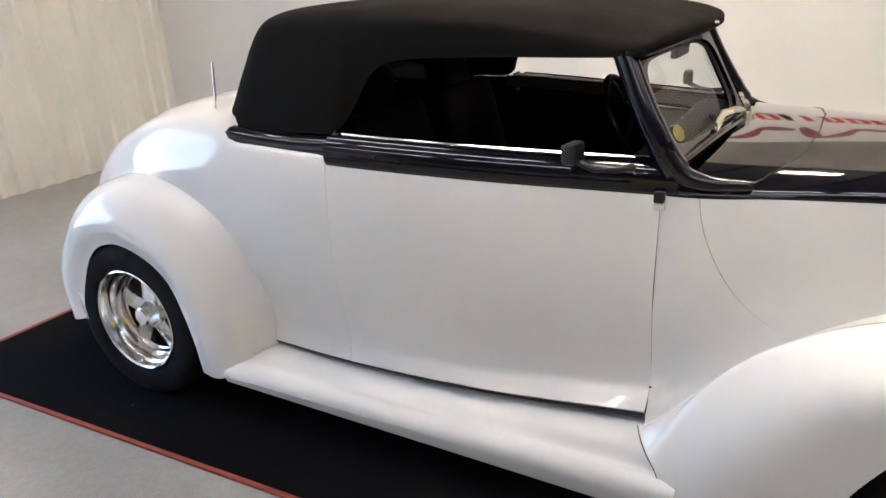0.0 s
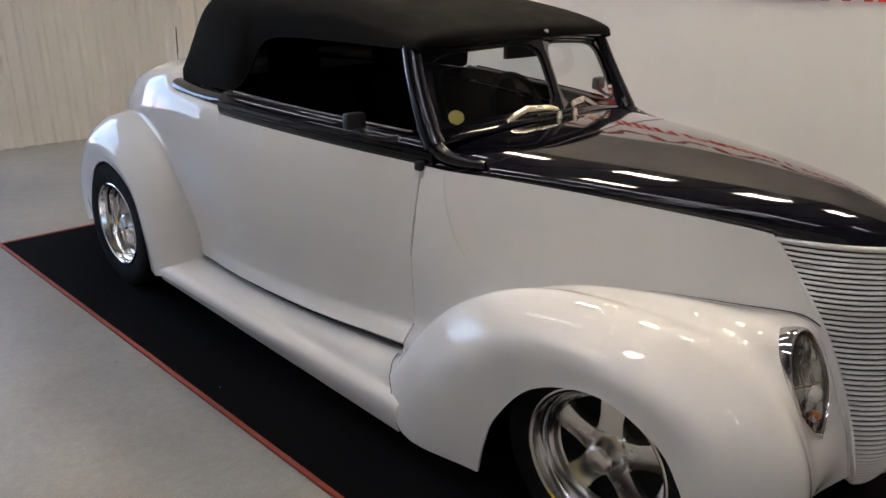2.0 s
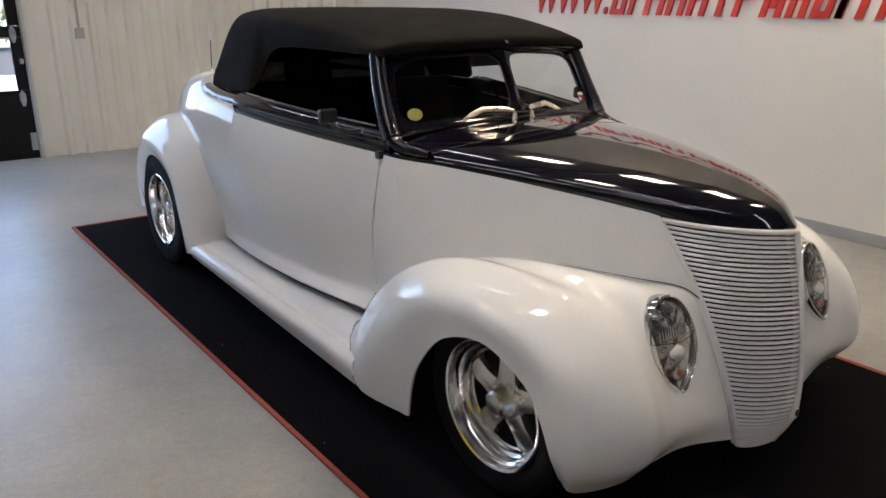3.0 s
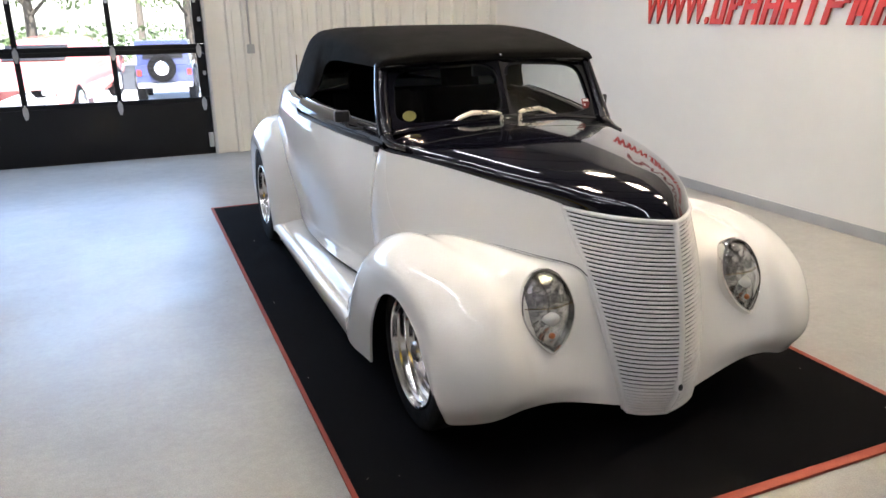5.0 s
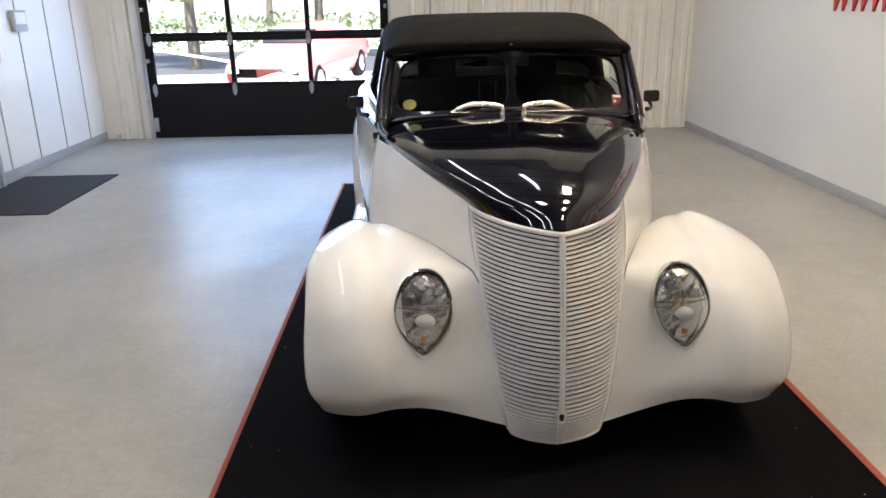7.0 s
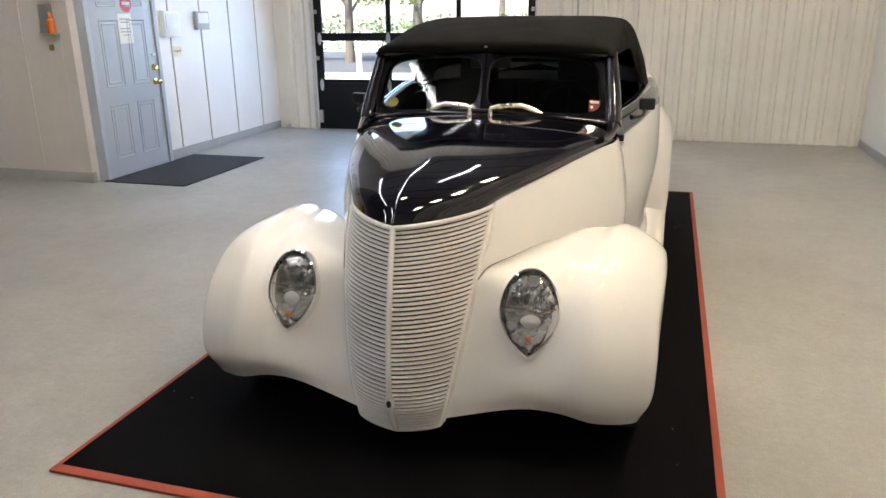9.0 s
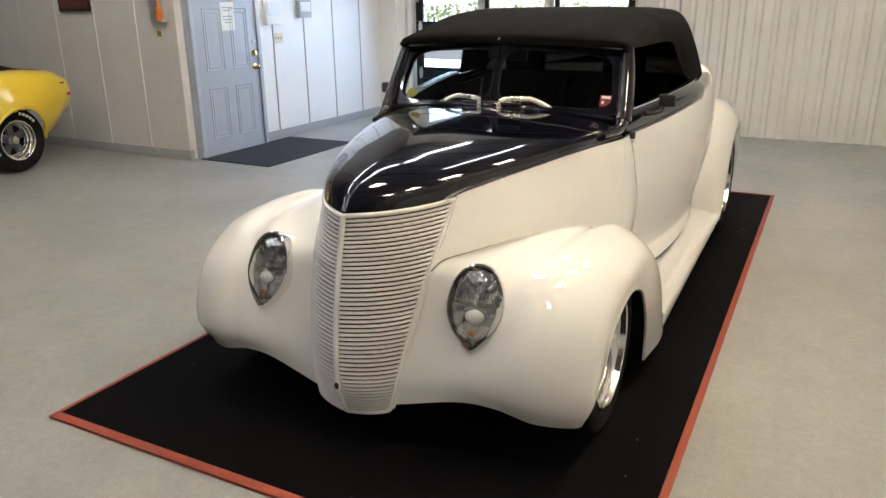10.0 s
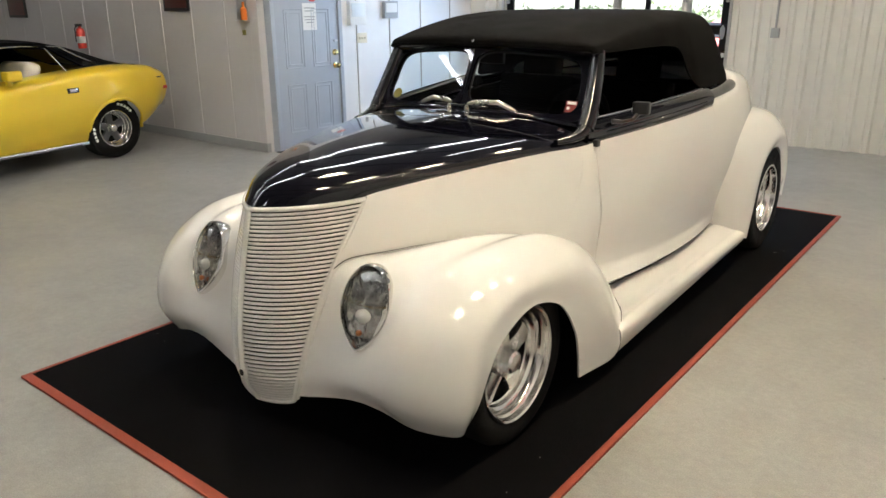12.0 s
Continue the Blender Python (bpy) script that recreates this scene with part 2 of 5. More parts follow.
def tube(name, path, radius, mat, seg=8, closed=False, side=1, flat=1.0):
    """A round rod along a path, radius one number or one for each point; flat squeezes it in z."""
    p = np.array(path, float) * (side, 1, 1)
    n = len(p)
    r = np.broadcast_to(np.asarray(radius, float), (n,))
    t = np.roll(p, -1, 0) - np.roll(p, 1, 0) if closed else np.gradient(p, axis=0)
    t /= np.maximum(np.linalg.norm(t, axis=1, keepdims=True), 1e-9)
    verts = []
    up = np.array((0.0, 0.0, 1.0)) if abs(t[0][2]) < 0.9 else np.array((1.0, 0.0, 0.0))
    for k in range(n):
        a = up - t[k] * (up @ t[k])
        a /= np.linalg.norm(a)
        b = np.cross(t[k], a)
        up = a
        for j in range(seg):
            w = 2 * math.pi * j / seg
            verts.append(p[k] + r[k] * (flat * math.sin(w) * a + math.cos(w) * b))
    f = []
    for k in range(n if closed else n - 1):
        for j in range(seg):
            a0, a1 = k * seg + j, k * seg + (j + 1) % seg
            b0, b1 = ((k + 1) % n) * seg + j, ((k + 1) % n) * seg + (j + 1) % seg
            f.append((a0, a1, b1, b0))
    if not closed:
        f.append(tuple(reversed(range(seg))))
        f.append(tuple(range((n - 1) * seg, n * seg)))
    return mesh_of(name, verts, f, mat, 50)


def lathe(name, profile, mat, seg=48, angle=30):
    """Turns a profile of (radius, x) round the x axis."""
    verts, f, n = [], [], len(profile)
    for j in range(seg):
        w = 2 * math.pi * j / seg
        for r, x in profile:
            verts.append((x, r * math.cos(w), r * math.sin(w)))
    for j in range(seg):
        for k in range(n - 1):
            a, b = j * n + k, ((j + 1) % seg) * n + k
            f.append((a, b, b + 1, a + 1))
    return mesh_of(name, verts, f, mat, angle)


def box(name, size, centre, mat, bevel=0.004, turn=None, segments=2):
    bm = bmesh.new()
    bmesh.ops.create_cube(bm, size=1)
    bmesh.ops.scale(bm, vec=size, verts=bm.verts)
    if bevel:
        bmesh.ops.bevel(bm, geom=bm.edges[:], offset=min(bevel, 0.45 * min(size)), segments=segments, affect="EDGES", profile=0.7)
    if turn is not None:
        bmesh.ops.transform(bm, matrix=turn, verts=bm.verts)
    bmesh.ops.translate(bm, vec=centre, verts=bm.verts)
    return bm_mesh(name, bm, mat)


def plate(name, outline, depth, mat, bevel=0.0):
    """A flat outline in the xz plane, made solid towards -y by depth."""
    n = len(outline)
    verts = [(x, 0, z) for x, z in outline] + [(x, -depth, z) for x, z in outline]
    f = [tuple(range(n)), tuple(reversed(range(n, 2 * n)))]
    f += [(k, k + n, (k + 1) % n + n, (k + 1) % n) for k in range(n)]
    bm = bmesh.new()
    vs = [bm.verts.new(v) for v in verts]
    for q in f:
        bm.faces.new([vs[i] for i in q])
    if bevel:
        bmesh.ops.bevel(bm, geom=[e for e in bm.edges if abs(e.verts[0].co.y) < 1e-6 and abs(e.verts[1].co.y) < 1e-6], offset=bevel, segments=2, affect="EDGES")
    return bm_mesh(name, bm, mat)


def rounded(w, h, r, n=6):
    """A rounded rectangle round the origin, as (x, z) points."""
    out = []
    for cx, cz, a0 in ((w / 2 - r, h / 2 - r, 0), (-w / 2 + r, h / 2 - r, 90), (-w / 2 + r, -h / 2 + r, 180), (w / 2 - r, -h / 2 + r, 270)):
        for k in range(n + 1):
            a = radians(a0 + 90 * k / n)
            out.append((cx + r * math.cos(a), cz + r * math.sin(a)))
    return out

# ---- the room ----
LEFT_X, BACK_Y, SIDE_X, STEP_Y, FAR_X, FRONT_Y, TOP_Z = -2.97, -5.39, 4.40, -1.66, 12.0, 9.0, 5.0
BAY_L, BAY_R, BAY_TOP = 0.80, 3.80, 2.46


def ribbed(name, a, b, z0, z1, mat, pitch=0.178, depth=0.034, rib=0.085, thick=0.1, holes=()):
    """A wall of ribbed steel from a to b on plan, its ribs standing out to the left of the way from a to b."""
    a, b = np.array(a, float), np.array(b, float)
    length = np.linalg.norm(b - a)
    way = (b - a) / length
    out = np.array((-way[1], way[0]))
    xs = [(0.0, 0.0)]
    s = pitch / 2
    while s < length - rib:
        xs += [(s - rib / 2, 0), (s - rib / 2 + 0.012, depth * 0.45), (s - rib / 4, depth), (s + rib / 4, depth), (s + rib / 2 - 0.012, depth * 0.45), (s + rib / 2, 0)]
        s += pitch
    xs.append((length, 0.0))
    verts, faces = [], []
    for d, o in xs:
        p, q = a + way * d + out * o, a + way * d - out * thick
        verts += [(*p, z0), (*p, z1), (*q, z1), (*q, z0)]
    for k in range(len(xs) - 1):
        i = 4 * k
        for j in range(4):
            faces.append((i + j, i + 4 + j, i + 4 + (j + 1) % 4, i + (j + 1) % 4))
    n = 4 * (len(xs) - 1)
    faces += [(0, 1, 2, 3), (n + 3, n + 2, n + 1, n)]
    return mesh_of(name, verts, faces, mat, 20)


def slab(name, lo, hi, mat, label, category, bevel=0.0):
    size = [h - l for l, h in zip(lo, hi)]
    centre = [(h + l) / 2 for l, h in zip(lo, hi)]
    return thing(name, label, category, kind="structure", me=box(name, size, centre, mat, bevel))


slab("floor", (LEFT_X - 0.2, BACK_Y - 0.2, -0.15), (FAR_X + 0.2, FRONT_Y + 0.2, 0.0), CONCRETE, "pale grey sealed concrete floor with faint stains", "floor")
slab("ceiling", (LEFT_X - 0.2, BACK_Y - 0.2, TOP_Z), (FAR_X + 0.2, FRONT_Y + 0.2, TOP_Z + 0.15), CEILING, "grey sheeted ceiling of the showroom", "ceiling")
for side, lo, hi in (("west", (LEFT_X - 0.15, BACK_Y - 0.15), (LEFT_X, FRONT_Y)), ("east", (FAR_X, STEP_Y), (FAR_X + 0.15, FRONT_Y)), ("front", (LEFT_X - 0.15, FRONT_Y), (FAR_X + 0.15, FRONT_Y + 0.15)),
                     ("step", (SIDE_X + 0.121, STEP_Y - 0.12), (FAR_X, STEP_Y)), ("side", (SIDE_X, BACK_Y), (SIDE_X + 0.12, STEP_Y))):
    slab("wall_" + side + "_upper", (*lo, 2.45), (*hi, TOP_Z), CEILING, "grey sheeting above the pale wall", "wall")
slab("wall_west", (LEFT_X - 0.15, BACK_Y - 0.15, 0.0), (LEFT_X, FRONT_Y, 2.45), WALL_PAINT, "smooth off-white wall with red lettering", "wall")
slab("wall_east", (FAR_X, STEP_Y, 0.0), (FAR_X + 0.15, FRONT_Y, 2.45), BOARD_WALL, "plain pale wall closing the showroom", "wall")
slab("wall_front", (LEFT_X - 0.15, FRONT_Y, 0.0), (FAR_X + 0.15, FRONT_Y + 0.15, 2.45), BOARD_WALL, "plain pale wall closing the showroom", "wall")
slab("baseboard", (LEFT_X, BACK_Y + 0.03, 0.0), (LEFT_X + 0.012, FRONT_Y, 0.085), BASE_GREY, "grey vinyl skirting strip along the white wall", "baseboard", 0.003)

thing("wall_back_1", "cream painted ribbed steel wall panel", "wall", kind="structure",
      me=ribbed("wall_back_1", (LEFT_X, BACK_Y), (BAY_L - 0.08, BACK_Y), 0, TOP_Z, METAL_WALL))
thing("wall_back_2", "cream painted ribbed steel wall panel", "wall", kind="structure",
      me=ribbed("wall_back_2", (BAY_R + 0.08, BACK_Y), (SIDE_X, BACK_Y), 0, TOP_Z, METAL_WALL))
thing("wall_back_3", "cream painted ribbed steel wall above the overhead door", "wall", kind="structure",
      me=ribbed("wall_back_3", (BAY_L - 0.08, BACK_Y), (BAY_R + 0.08, BACK_Y), BAY_TOP + 0.06, TOP_Z, METAL_WALL))


def board_wall(name, a, b, z0, z1, label, joints, paint=None, strip=None):
    """A wall of flat painted sheets with raised joint strips."""
    a, b = np.array(a, float), np.array(b, float)
    length = np.linalg.norm(b - a)
    way = (b - a) / length
    ang = math.degrees(math.atan2(way[1], way[0]))
    ob = thing(name, label, "wall", at=pose(a[0], a[1], 0, 0, 0, ang), kind="structure",
               me=box(name, (length, 0.12, z1 - z0), (length / 2, -0.06, (z0 + z1) / 2), paint or BOARD_WALL, 0))
    for d in joints:
        part("joint_strip", box("joint_strip", (0.018, 0.008, z1 - max(z0, 0.1)), (d, 0.003, (max(z0, 0.1) + z1) / 2), strip or SEAM_GREY, 0.002), ob)
    return ob


SEAM_GREY = material("wall_joint", (0.40, 0.38, 0.33), 0.6, vary=0.1)
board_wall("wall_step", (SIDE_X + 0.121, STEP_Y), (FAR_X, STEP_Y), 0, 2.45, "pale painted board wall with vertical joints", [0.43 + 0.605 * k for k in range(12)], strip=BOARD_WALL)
DOOR_A, DOOR_B, DOOR_TOP = -1.80, -2.72, 2.06
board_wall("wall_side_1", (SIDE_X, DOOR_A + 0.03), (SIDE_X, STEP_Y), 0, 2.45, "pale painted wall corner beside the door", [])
board_wall("wall_side_2", (SIDE_X, BACK_Y), (SIDE_X, DOOR_B - 0.03), 0, 2.45, "pale painted board wall with vertical joints", [0.49, 1.11, 1.71, 2.29], SIDE_DAYLIT)
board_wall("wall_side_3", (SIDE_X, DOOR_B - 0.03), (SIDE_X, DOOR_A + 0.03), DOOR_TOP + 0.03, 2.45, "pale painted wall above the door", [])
slab("skirting_side", (SIDE_X - 0.012, BACK_Y + 0.03, 0.0), (SIDE_X, DOOR_B - 0.1, 0.10), BASE_GREY, "grey vinyl skirting strip", "baseboard", 0.003)
slab("skirting_step", (SIDE_X, STEP_Y, 0.0), (FAR_X, STEP_Y + 0.012, 0.10), BASE_GREY, "grey vinyl skirting strip", "baseboard", 0.003)
slab("skirting_corner", (SIDE_X - 0.012, DOOR_A + 0.1, 0.0), (SIDE_X, STEP_Y + 0.012, 0.10), BASE_GREY, "grey vinyl skirting strip at the corner", "baseboard", 0.003)


def overhead_door():
    """A black sectional door: a solid foot section and glazed sections above, with hinges and rollers."""
    root = thing("overhead_door_1", "black sectional overhead door with clear glazed bays", "garage door", kind="structure")
    yc, w = BACK_Y - 0.03, BAY_R - BAY_L
    sect = 0.605
    posts = [BAY_L + 0.05, 1.79, 2.745, BAY_R - 0.05]
    part("solid_panel", box("solid_panel", (w, 0.045, 0.607), (BAY_L + w / 2, yc, 0.3175), DOOR_BLACK, 0.006), root)
    for k in range(1, 4):
        z0 = 0.02 + sect * k
        for z, rh in ((z0 + 0.022, 0.05), (z0 + sect - 0.0295, 0.0515)):
            part("rail", box("rail", (w, 0.045, rh), (BAY_L + w / 2, yc, z), DOOR_BLACK, 0.002), root)
        for i, x in enumerate(posts):
            pw = 0.10 if i in (0, 3) else 0.055
            part("stile", box("stile", (pw, 0.042, sect - 0.108), (x, yc, z0 + sect / 2 - 0.004), DOOR_BLACK, 0.004), root)
        for x0, x1 in zip(posts, posts[1:]):
            pane = part("pane", box("pane", (x1 - x0 - 0.05, 0.006, sect - 0.10), ((x0 + x1) / 2, yc - 0.005, z0 + sect / 2 - 0.004), DOOR_GLASS, 0), root, "clear glass pane")
            pane.visible_shadow = False
    for k in range(1, 4):
        for i, x in enumerate(posts):
            hz = 0.02 + sect * k
            o = [(0, 0.075), (0.028, 0.03), (0.028, -0.03), (0.012, -0.085), (-0.012, -0.085), (-0.028, -0.03), (-0.028, 0.03)]
            part("hinge", plate("hinge", o, 0.008, GALV, 0.002), root, "pressed steel hinge", at=pose(x + (0.02 if i == 0 else -0.02 if i == 3 else 0), yc + 0.031, hz - 0.02))
    for x in (BAY_L + 0.035, BAY_R - 0.035):
        part("bottom_bracket", box("bottom_bracket", (0.055, 0.03, 0.17), (x, yc + 0.035, 0.17), GALV, 0.004), root, "galvanised corner bracket")
        for z in (0.95, 1.55, 2.15):
            part("roller", box("roller", (0.035, 0.05, 0.05), (x, yc + 0.045, z), GALV, 0.012), root)
    part("bottom_seal", box("bottom_seal", (w, 0.05, 0.012), (BAY_L + w / 2, yc, 0.006), RUBBER, 0.003), root)
    for x, s in ((BAY_L, -1), (BAY_R, 1)):
        fr = thing("door_track", "galvanised vertical door track on the jamb", "door track", kind="structure",
                   me=box("door_track", (0.03, 0.06, BAY_TOP), (x + s * 0.018, BACK_Y + 0.04, BAY_TOP / 2), GALV, 0.004))
        thing("door_jamb", "cream painted steel door jamb", "door frame", kind="structure",
              me=box("door_jamb", (0.10, 0.20, BAY_TOP + 0.06), (x + s * 0.052, BACK_Y - 0.055, (BAY_TOP + 0.06) / 2), METAL_WALL, 0.004))
    thing("door_lintel", "cream painted steel door head", "door frame", kind="structure",
          me=box("door_lintel", (w + 0.004, 0.20, 0.10), (BAY_L + w / 2, BACK_Y - 0.055, BAY_TOP + 0.01), METAL_WALL, 0.004))


DOOR_GLASS = glass("door_glass", (0.96, 0.98, 0.98))
overhead_door()


def entry_door():
    """A six-panel steel door in its frame, seen from inside."""
    w, h = abs(DOOR_B - DOOR_A), DOOR_TOP
    root = thing("door_1", "closed blue-grey six-panel door with brass locks", "door", at=pose(SIDE_X - 0.06, DOOR_A, 0, 0, 0, -90), kind="structure")
    part("leaf", box("leaf", (w - 0.01, 0.04, h - 0.02), (w / 2, 0.0, h / 2 + 0.005), DOOR_BLUE, 0.003), root)
    for cx in (w * 0.29, w * 0.71):
        for cz, ph in ((0.44, 0.52), (1.18, 0.62), (1.75, 0.28)):
            for rr, d, pr in ((0.0, 0.0, 0.005), (0.035, 0.0, 0.004)):
                o = rounded(0.26 - 2 * rr, ph - 2 * rr, 0.012)
                inner = rounded(0.26 - 2 * rr - 0.03, ph - 2 * rr - 0.03, 0.008)
                n = len(o)
                verts = [(x, -0.021, z) for x, z in o] + [(x, -0.021 - pr, z) for x, z in [(a * 0.985, b * 0.99) for a, b in o]] + [(x, -0.021, z) for x, z in inner]
                f = [(k, (k + 1) % n, (k + 1) % n + n, k + n) for k in range(n)] + [(k + n, (k + 1) % n + n, (k + 1) % n + 2 * n, k + 2 * n) for k in range(n)]
                part("panel_moulding", mesh_of("panel_moulding", verts, f, DOOR_BLUE, 30), root, at=pose(cx, 0, cz))
    fr = 0.05
    part("frame_side", box("frame_side", (fr, 0.14, h + fr), (-fr / 2, 0.03, (h + fr) / 2), DOOR_BLUE, 0.004), root)
    part("frame_side", box("frame_side", (fr, 0.14, h + fr), (w + fr / 2, 0.03, (h + fr) / 2), DOOR_BLUE, 0.004), root)
    part("frame_head", box("frame_head", (w, 0.14, fr), (w / 2, 0.03, h + fr / 2), DOOR_BLUE, 0.004), root)
    part("threshold", box("threshold", (w, 0.12, 0.012), (w / 2, 0.03, 0.006), GALV, 0.003), root)
    turn = pose(0, 0, 0, 0, 0, -90)
    for z, prof, nm in ((1.015, [(0.0, 0.045), (0.018, 0.045), (0.022, 0.04), (0.022, 0.018), (0.034, 0.012), (0.034, 0.0)], "deadbolt"),
                        (0.87, [(0.0, 0.075), (0.02, 0.073), (0.029, 0.058), (0.024, 0.04), (0.012, 0.03), (0.012, 0.01), (0.034, 0.006), (0.034, 0.0)], "door_knob")):
        part(nm, lathe(nm, prof, BRASS, 24), root, "polished brass", at=pose(w - 0.07, -0.02, z) @ turn)
    part("chain_plate", box("chain_plate", (0.06, 0.012, 0.02), (w - 0.05, -0.027, 1.14), GALV, 0.003), root)
    return root


door_1 = entry_door()

# ---- roof beams and fluorescent ceiling lights ----
for by in np.arange(-4.6, 9.0, 1.35):
    slab("beam_roof", (LEFT_X, by - 0.05, TOP_Z - 0.018), (FAR_X, by + 0.05, TOP_Z), BEAM, "dark steel purlin under the ceiling", "beam", 0.004)


def ceiling_light():
    root = thing("ceiling_light", "square white fluorescent ceiling fixture with four lit tubes", "ceiling light", group="ceiling lights")
    part("housing", box("housing", (0.46, 0.66, 0.05), (0, 0, 0.025), LAMP_WHITE, 0.01), root)
    for x in (-0.165, -0.055, 0.055, 0.165):
        part("tube", tube("tube", [(x, -0.29, -0.02), (x, 0.29, -0.02)], 0.013, TUBE, 10), root)
    for y in (-0.305, 0.305):
        part("socket_rail", box("socket_rail", (0.44, 0.025, 0.05), (0, y, -0.015), LAMP_WHITE, 0.004), root)
    return root


LIGHT_PLACES = [(-1.9, -1.6), (-1.9, 0.0), (-1.9, 1.5), (-1.9, 3.0), (0.8, 0.7)]
lamp_master = ceiling_light()
lamp_master.matrix_basis = pose(*LIGHT_PLACES[0], TOP_Z - 0.051)
for lx, ly in LIGHT_PLACES[1:]:
    copy_thing(lamp_master, pose(lx, ly, TOP_Z - 0.051))


def strip_light():
    root = thing("strip_light", "long white fluorescent strip with two lit tubes", "ceiling light", group="strip lights")
    part("housing", box("housing", (0.16, 2.46, 0.06), (0, 0, 0.03), LAMP_WHITE, 0.01), root)
    for x in (-0.032, 0.032):
        part("tube", tube("tube", [(x, -1.19, -0.02), (x, 1.19, -0.02)], 0.018, TUBE_COOL, 10), root)
    for y in (-1.205, 1.205):
        part("socket", box("socket", (0.13, 0.022, 0.05), (0, y, -0.015), LAMP_WHITE, 0.004), root)
    return root


STRIP_PLACES = [(2.2, -3.7), (2.2, -1.0), (2.2, 1.7), (2.2, 4.4), (0.1, -2.4), (0.1, 6.8), (4.4, 0.3), (4.4, -2.4), (3.4, 3.4), (6.0, 3.2)]
strip_master = strip_light()
strip_master.matrix_basis = pose(*STRIP_PLACES[0], TOP_Z - 0.061)
for lx, ly in STRIP_PLACES[1:]:
    copy_thing(strip_master, pose(lx, ly, TOP_Z - 0.061))

# ---- mats on the floor ----
car_mat = thing("display_mat", "black carpet display mat bound in red", "mat")
MX0, MX1, MY0, MY1 = -1.092, 1.16, -2.55, 2.318
part("carpet", box("carpet", (MX1 - MX0 - 0.034, MY1 - MY0 - 0.05, 0.0105), ((MX0 + MX1) / 2, (MY0 + MY1) / 2, 0.005), MAT_CLOTH, 0.003), car_mat)
BIND_L, BIND_R, BIND_F, BIND_B = 0.028, 0.019, 0.040, 0.026
for nm, x0, x1, y0, y1 in (("side_binding", MX0, MX0 + BIND_L, MY0, MY1), ("side_binding", MX1 - BIND_R, MX1, MY0, MY1),
                           ("end_binding", MX0 + BIND_L, MX1 - BIND_R, MY0, MY0 + BIND_B), ("end_binding", MX0 + BIND_L, MX1 - BIND_R, MY1 - BIND_F, MY1)):
    part(nm, box(nm, (x1 - x0, y1 - y0, 0.012), ((x0 + x1) / 2, (y0 + y1) / 2, 0.006), MAT_EDGE, 0.004), car_mat, "red fabric binding")
rng = np.random.default_rng(5)
bm = bmesh.new()
for k in range(10):
    px, py = (rng.uniform(0.93, 1.10) if k % 2 else rng.uniform(-1.03, -0.90)), rng.uniform(-1.6, 2.2)
    bit = bmesh.ops.create_cone(bm, cap_ends=True, segments=5, radius1=rng.uniform(0.0012, 0.003), radius2=0.001, depth=0.003)
    bmesh.ops.translate(bm, vec=(px, py, 0.0118), verts=bit["verts"])
thing("lint", "small pale bits of lint on the black carpet", "lint", kind="stuff", me=bm_mesh("lint", bm, SEAM_GREY))
thing("doormat", "dark grey ribbed doormat inside the door", "doormat", me=box("doormat", (0.90, 1.47, 0.010), (3.88, -2.45, 0.005), GREY_MAT, 0.004))

# ---- the car ----
CAR_LABEL = "pearl white two-tone vintage convertible street rod with black soft top"
car = thing("car", CAR_LABEL, "car", at=pose(0.014, 0, 0, 0, 0, 0.34) @ Matrix.Diagonal((0.984, 1, 1, 1)))

SIDE_Y = [0.58, 0.10, -0.42, -0.86, -1.20, -1.50, -1.80, -2.05, -2.18]
SIDE_CURVES = [  # belt, shoulder, middle, low, sill: x and z at each of the stations
    ([0.626, 0.725, 0.785, 0.775, 0.735, 0.665, 0.570, 0.440, 0.300], [0.957, 0.986, 1.018, 1.040, 1.000, 0.920, 0.800, 0.640, 0.480]),
    ([0.650, 0.745, 0.800, 0.792, 0.755, 0.690, 0.600, 0.470, 0.330], [0.860, 0.885, 0.905, 0.910, 0.880, 0.810, 0.700, 0.560, 0.430]),
    ([0.680, 0.757, 0.800, 0.785, 0.750, 0.690, 0.605, 0.480, 0.340], [0.640, 0.650, 0.655, 0.660, 0.640, 0.590, 0.530, 0.450, 0.370]),
    ([0.657, 0.730, 0.755, 0.732, 0.710, 0.660, 0.580, 0.460, 0.330], [0.400, 0.388, 0.384, 0.395, 0.400, 0.400, 0.380, 0.350, 0.320]),
    ([0.724, 0.770, 0.768, 0.722, 0.690, 0.640, 0.560, 0.440, 0.320], [0.330, 0.322, 0.318, 0.312, 0.300, 0.300, 0.290, 0.280, 0.270]),
]


def creased(cols):
    """Curves from the top down, with a sharp break at the one above the sill."""
    n = len(cols)
    up, low, sill = cols[-3:]
    rows = cols[:-2] + [up * 0.5 + low * 0.5, low * 0.92 + 0.04 * (up + sill), low * 0.5 + sill * 0.5, sill]
    return np.concatenate([np.arange(n - 2), [n - 2.5, n - 2, n - 1.5, n - 1]]), np.stack(rows)


def side_grid(y0, y1, n, rows=14, inset=0.0):
    ys = np.linspace(y0, y1, n)
    keys = np.array(SIDE_Y)[::-1]
    cols = []
    for xs, zs in SIDE_CURVES:
        x, z = hermite(keys, np.array(xs)[::-1], ys), hermite(keys, np.array(zs)[::-1], ys)
        cols.append(np.stack([x - inset, ys, z], -1))
    keys, g = creased(cols)
    ts = np.concatenate([np.linspace(0, 3, rows - 3), np.linspace(3, 4, 6)[1:]])
    return hermite(keys, g, ts).transpose(1, 0, 2)


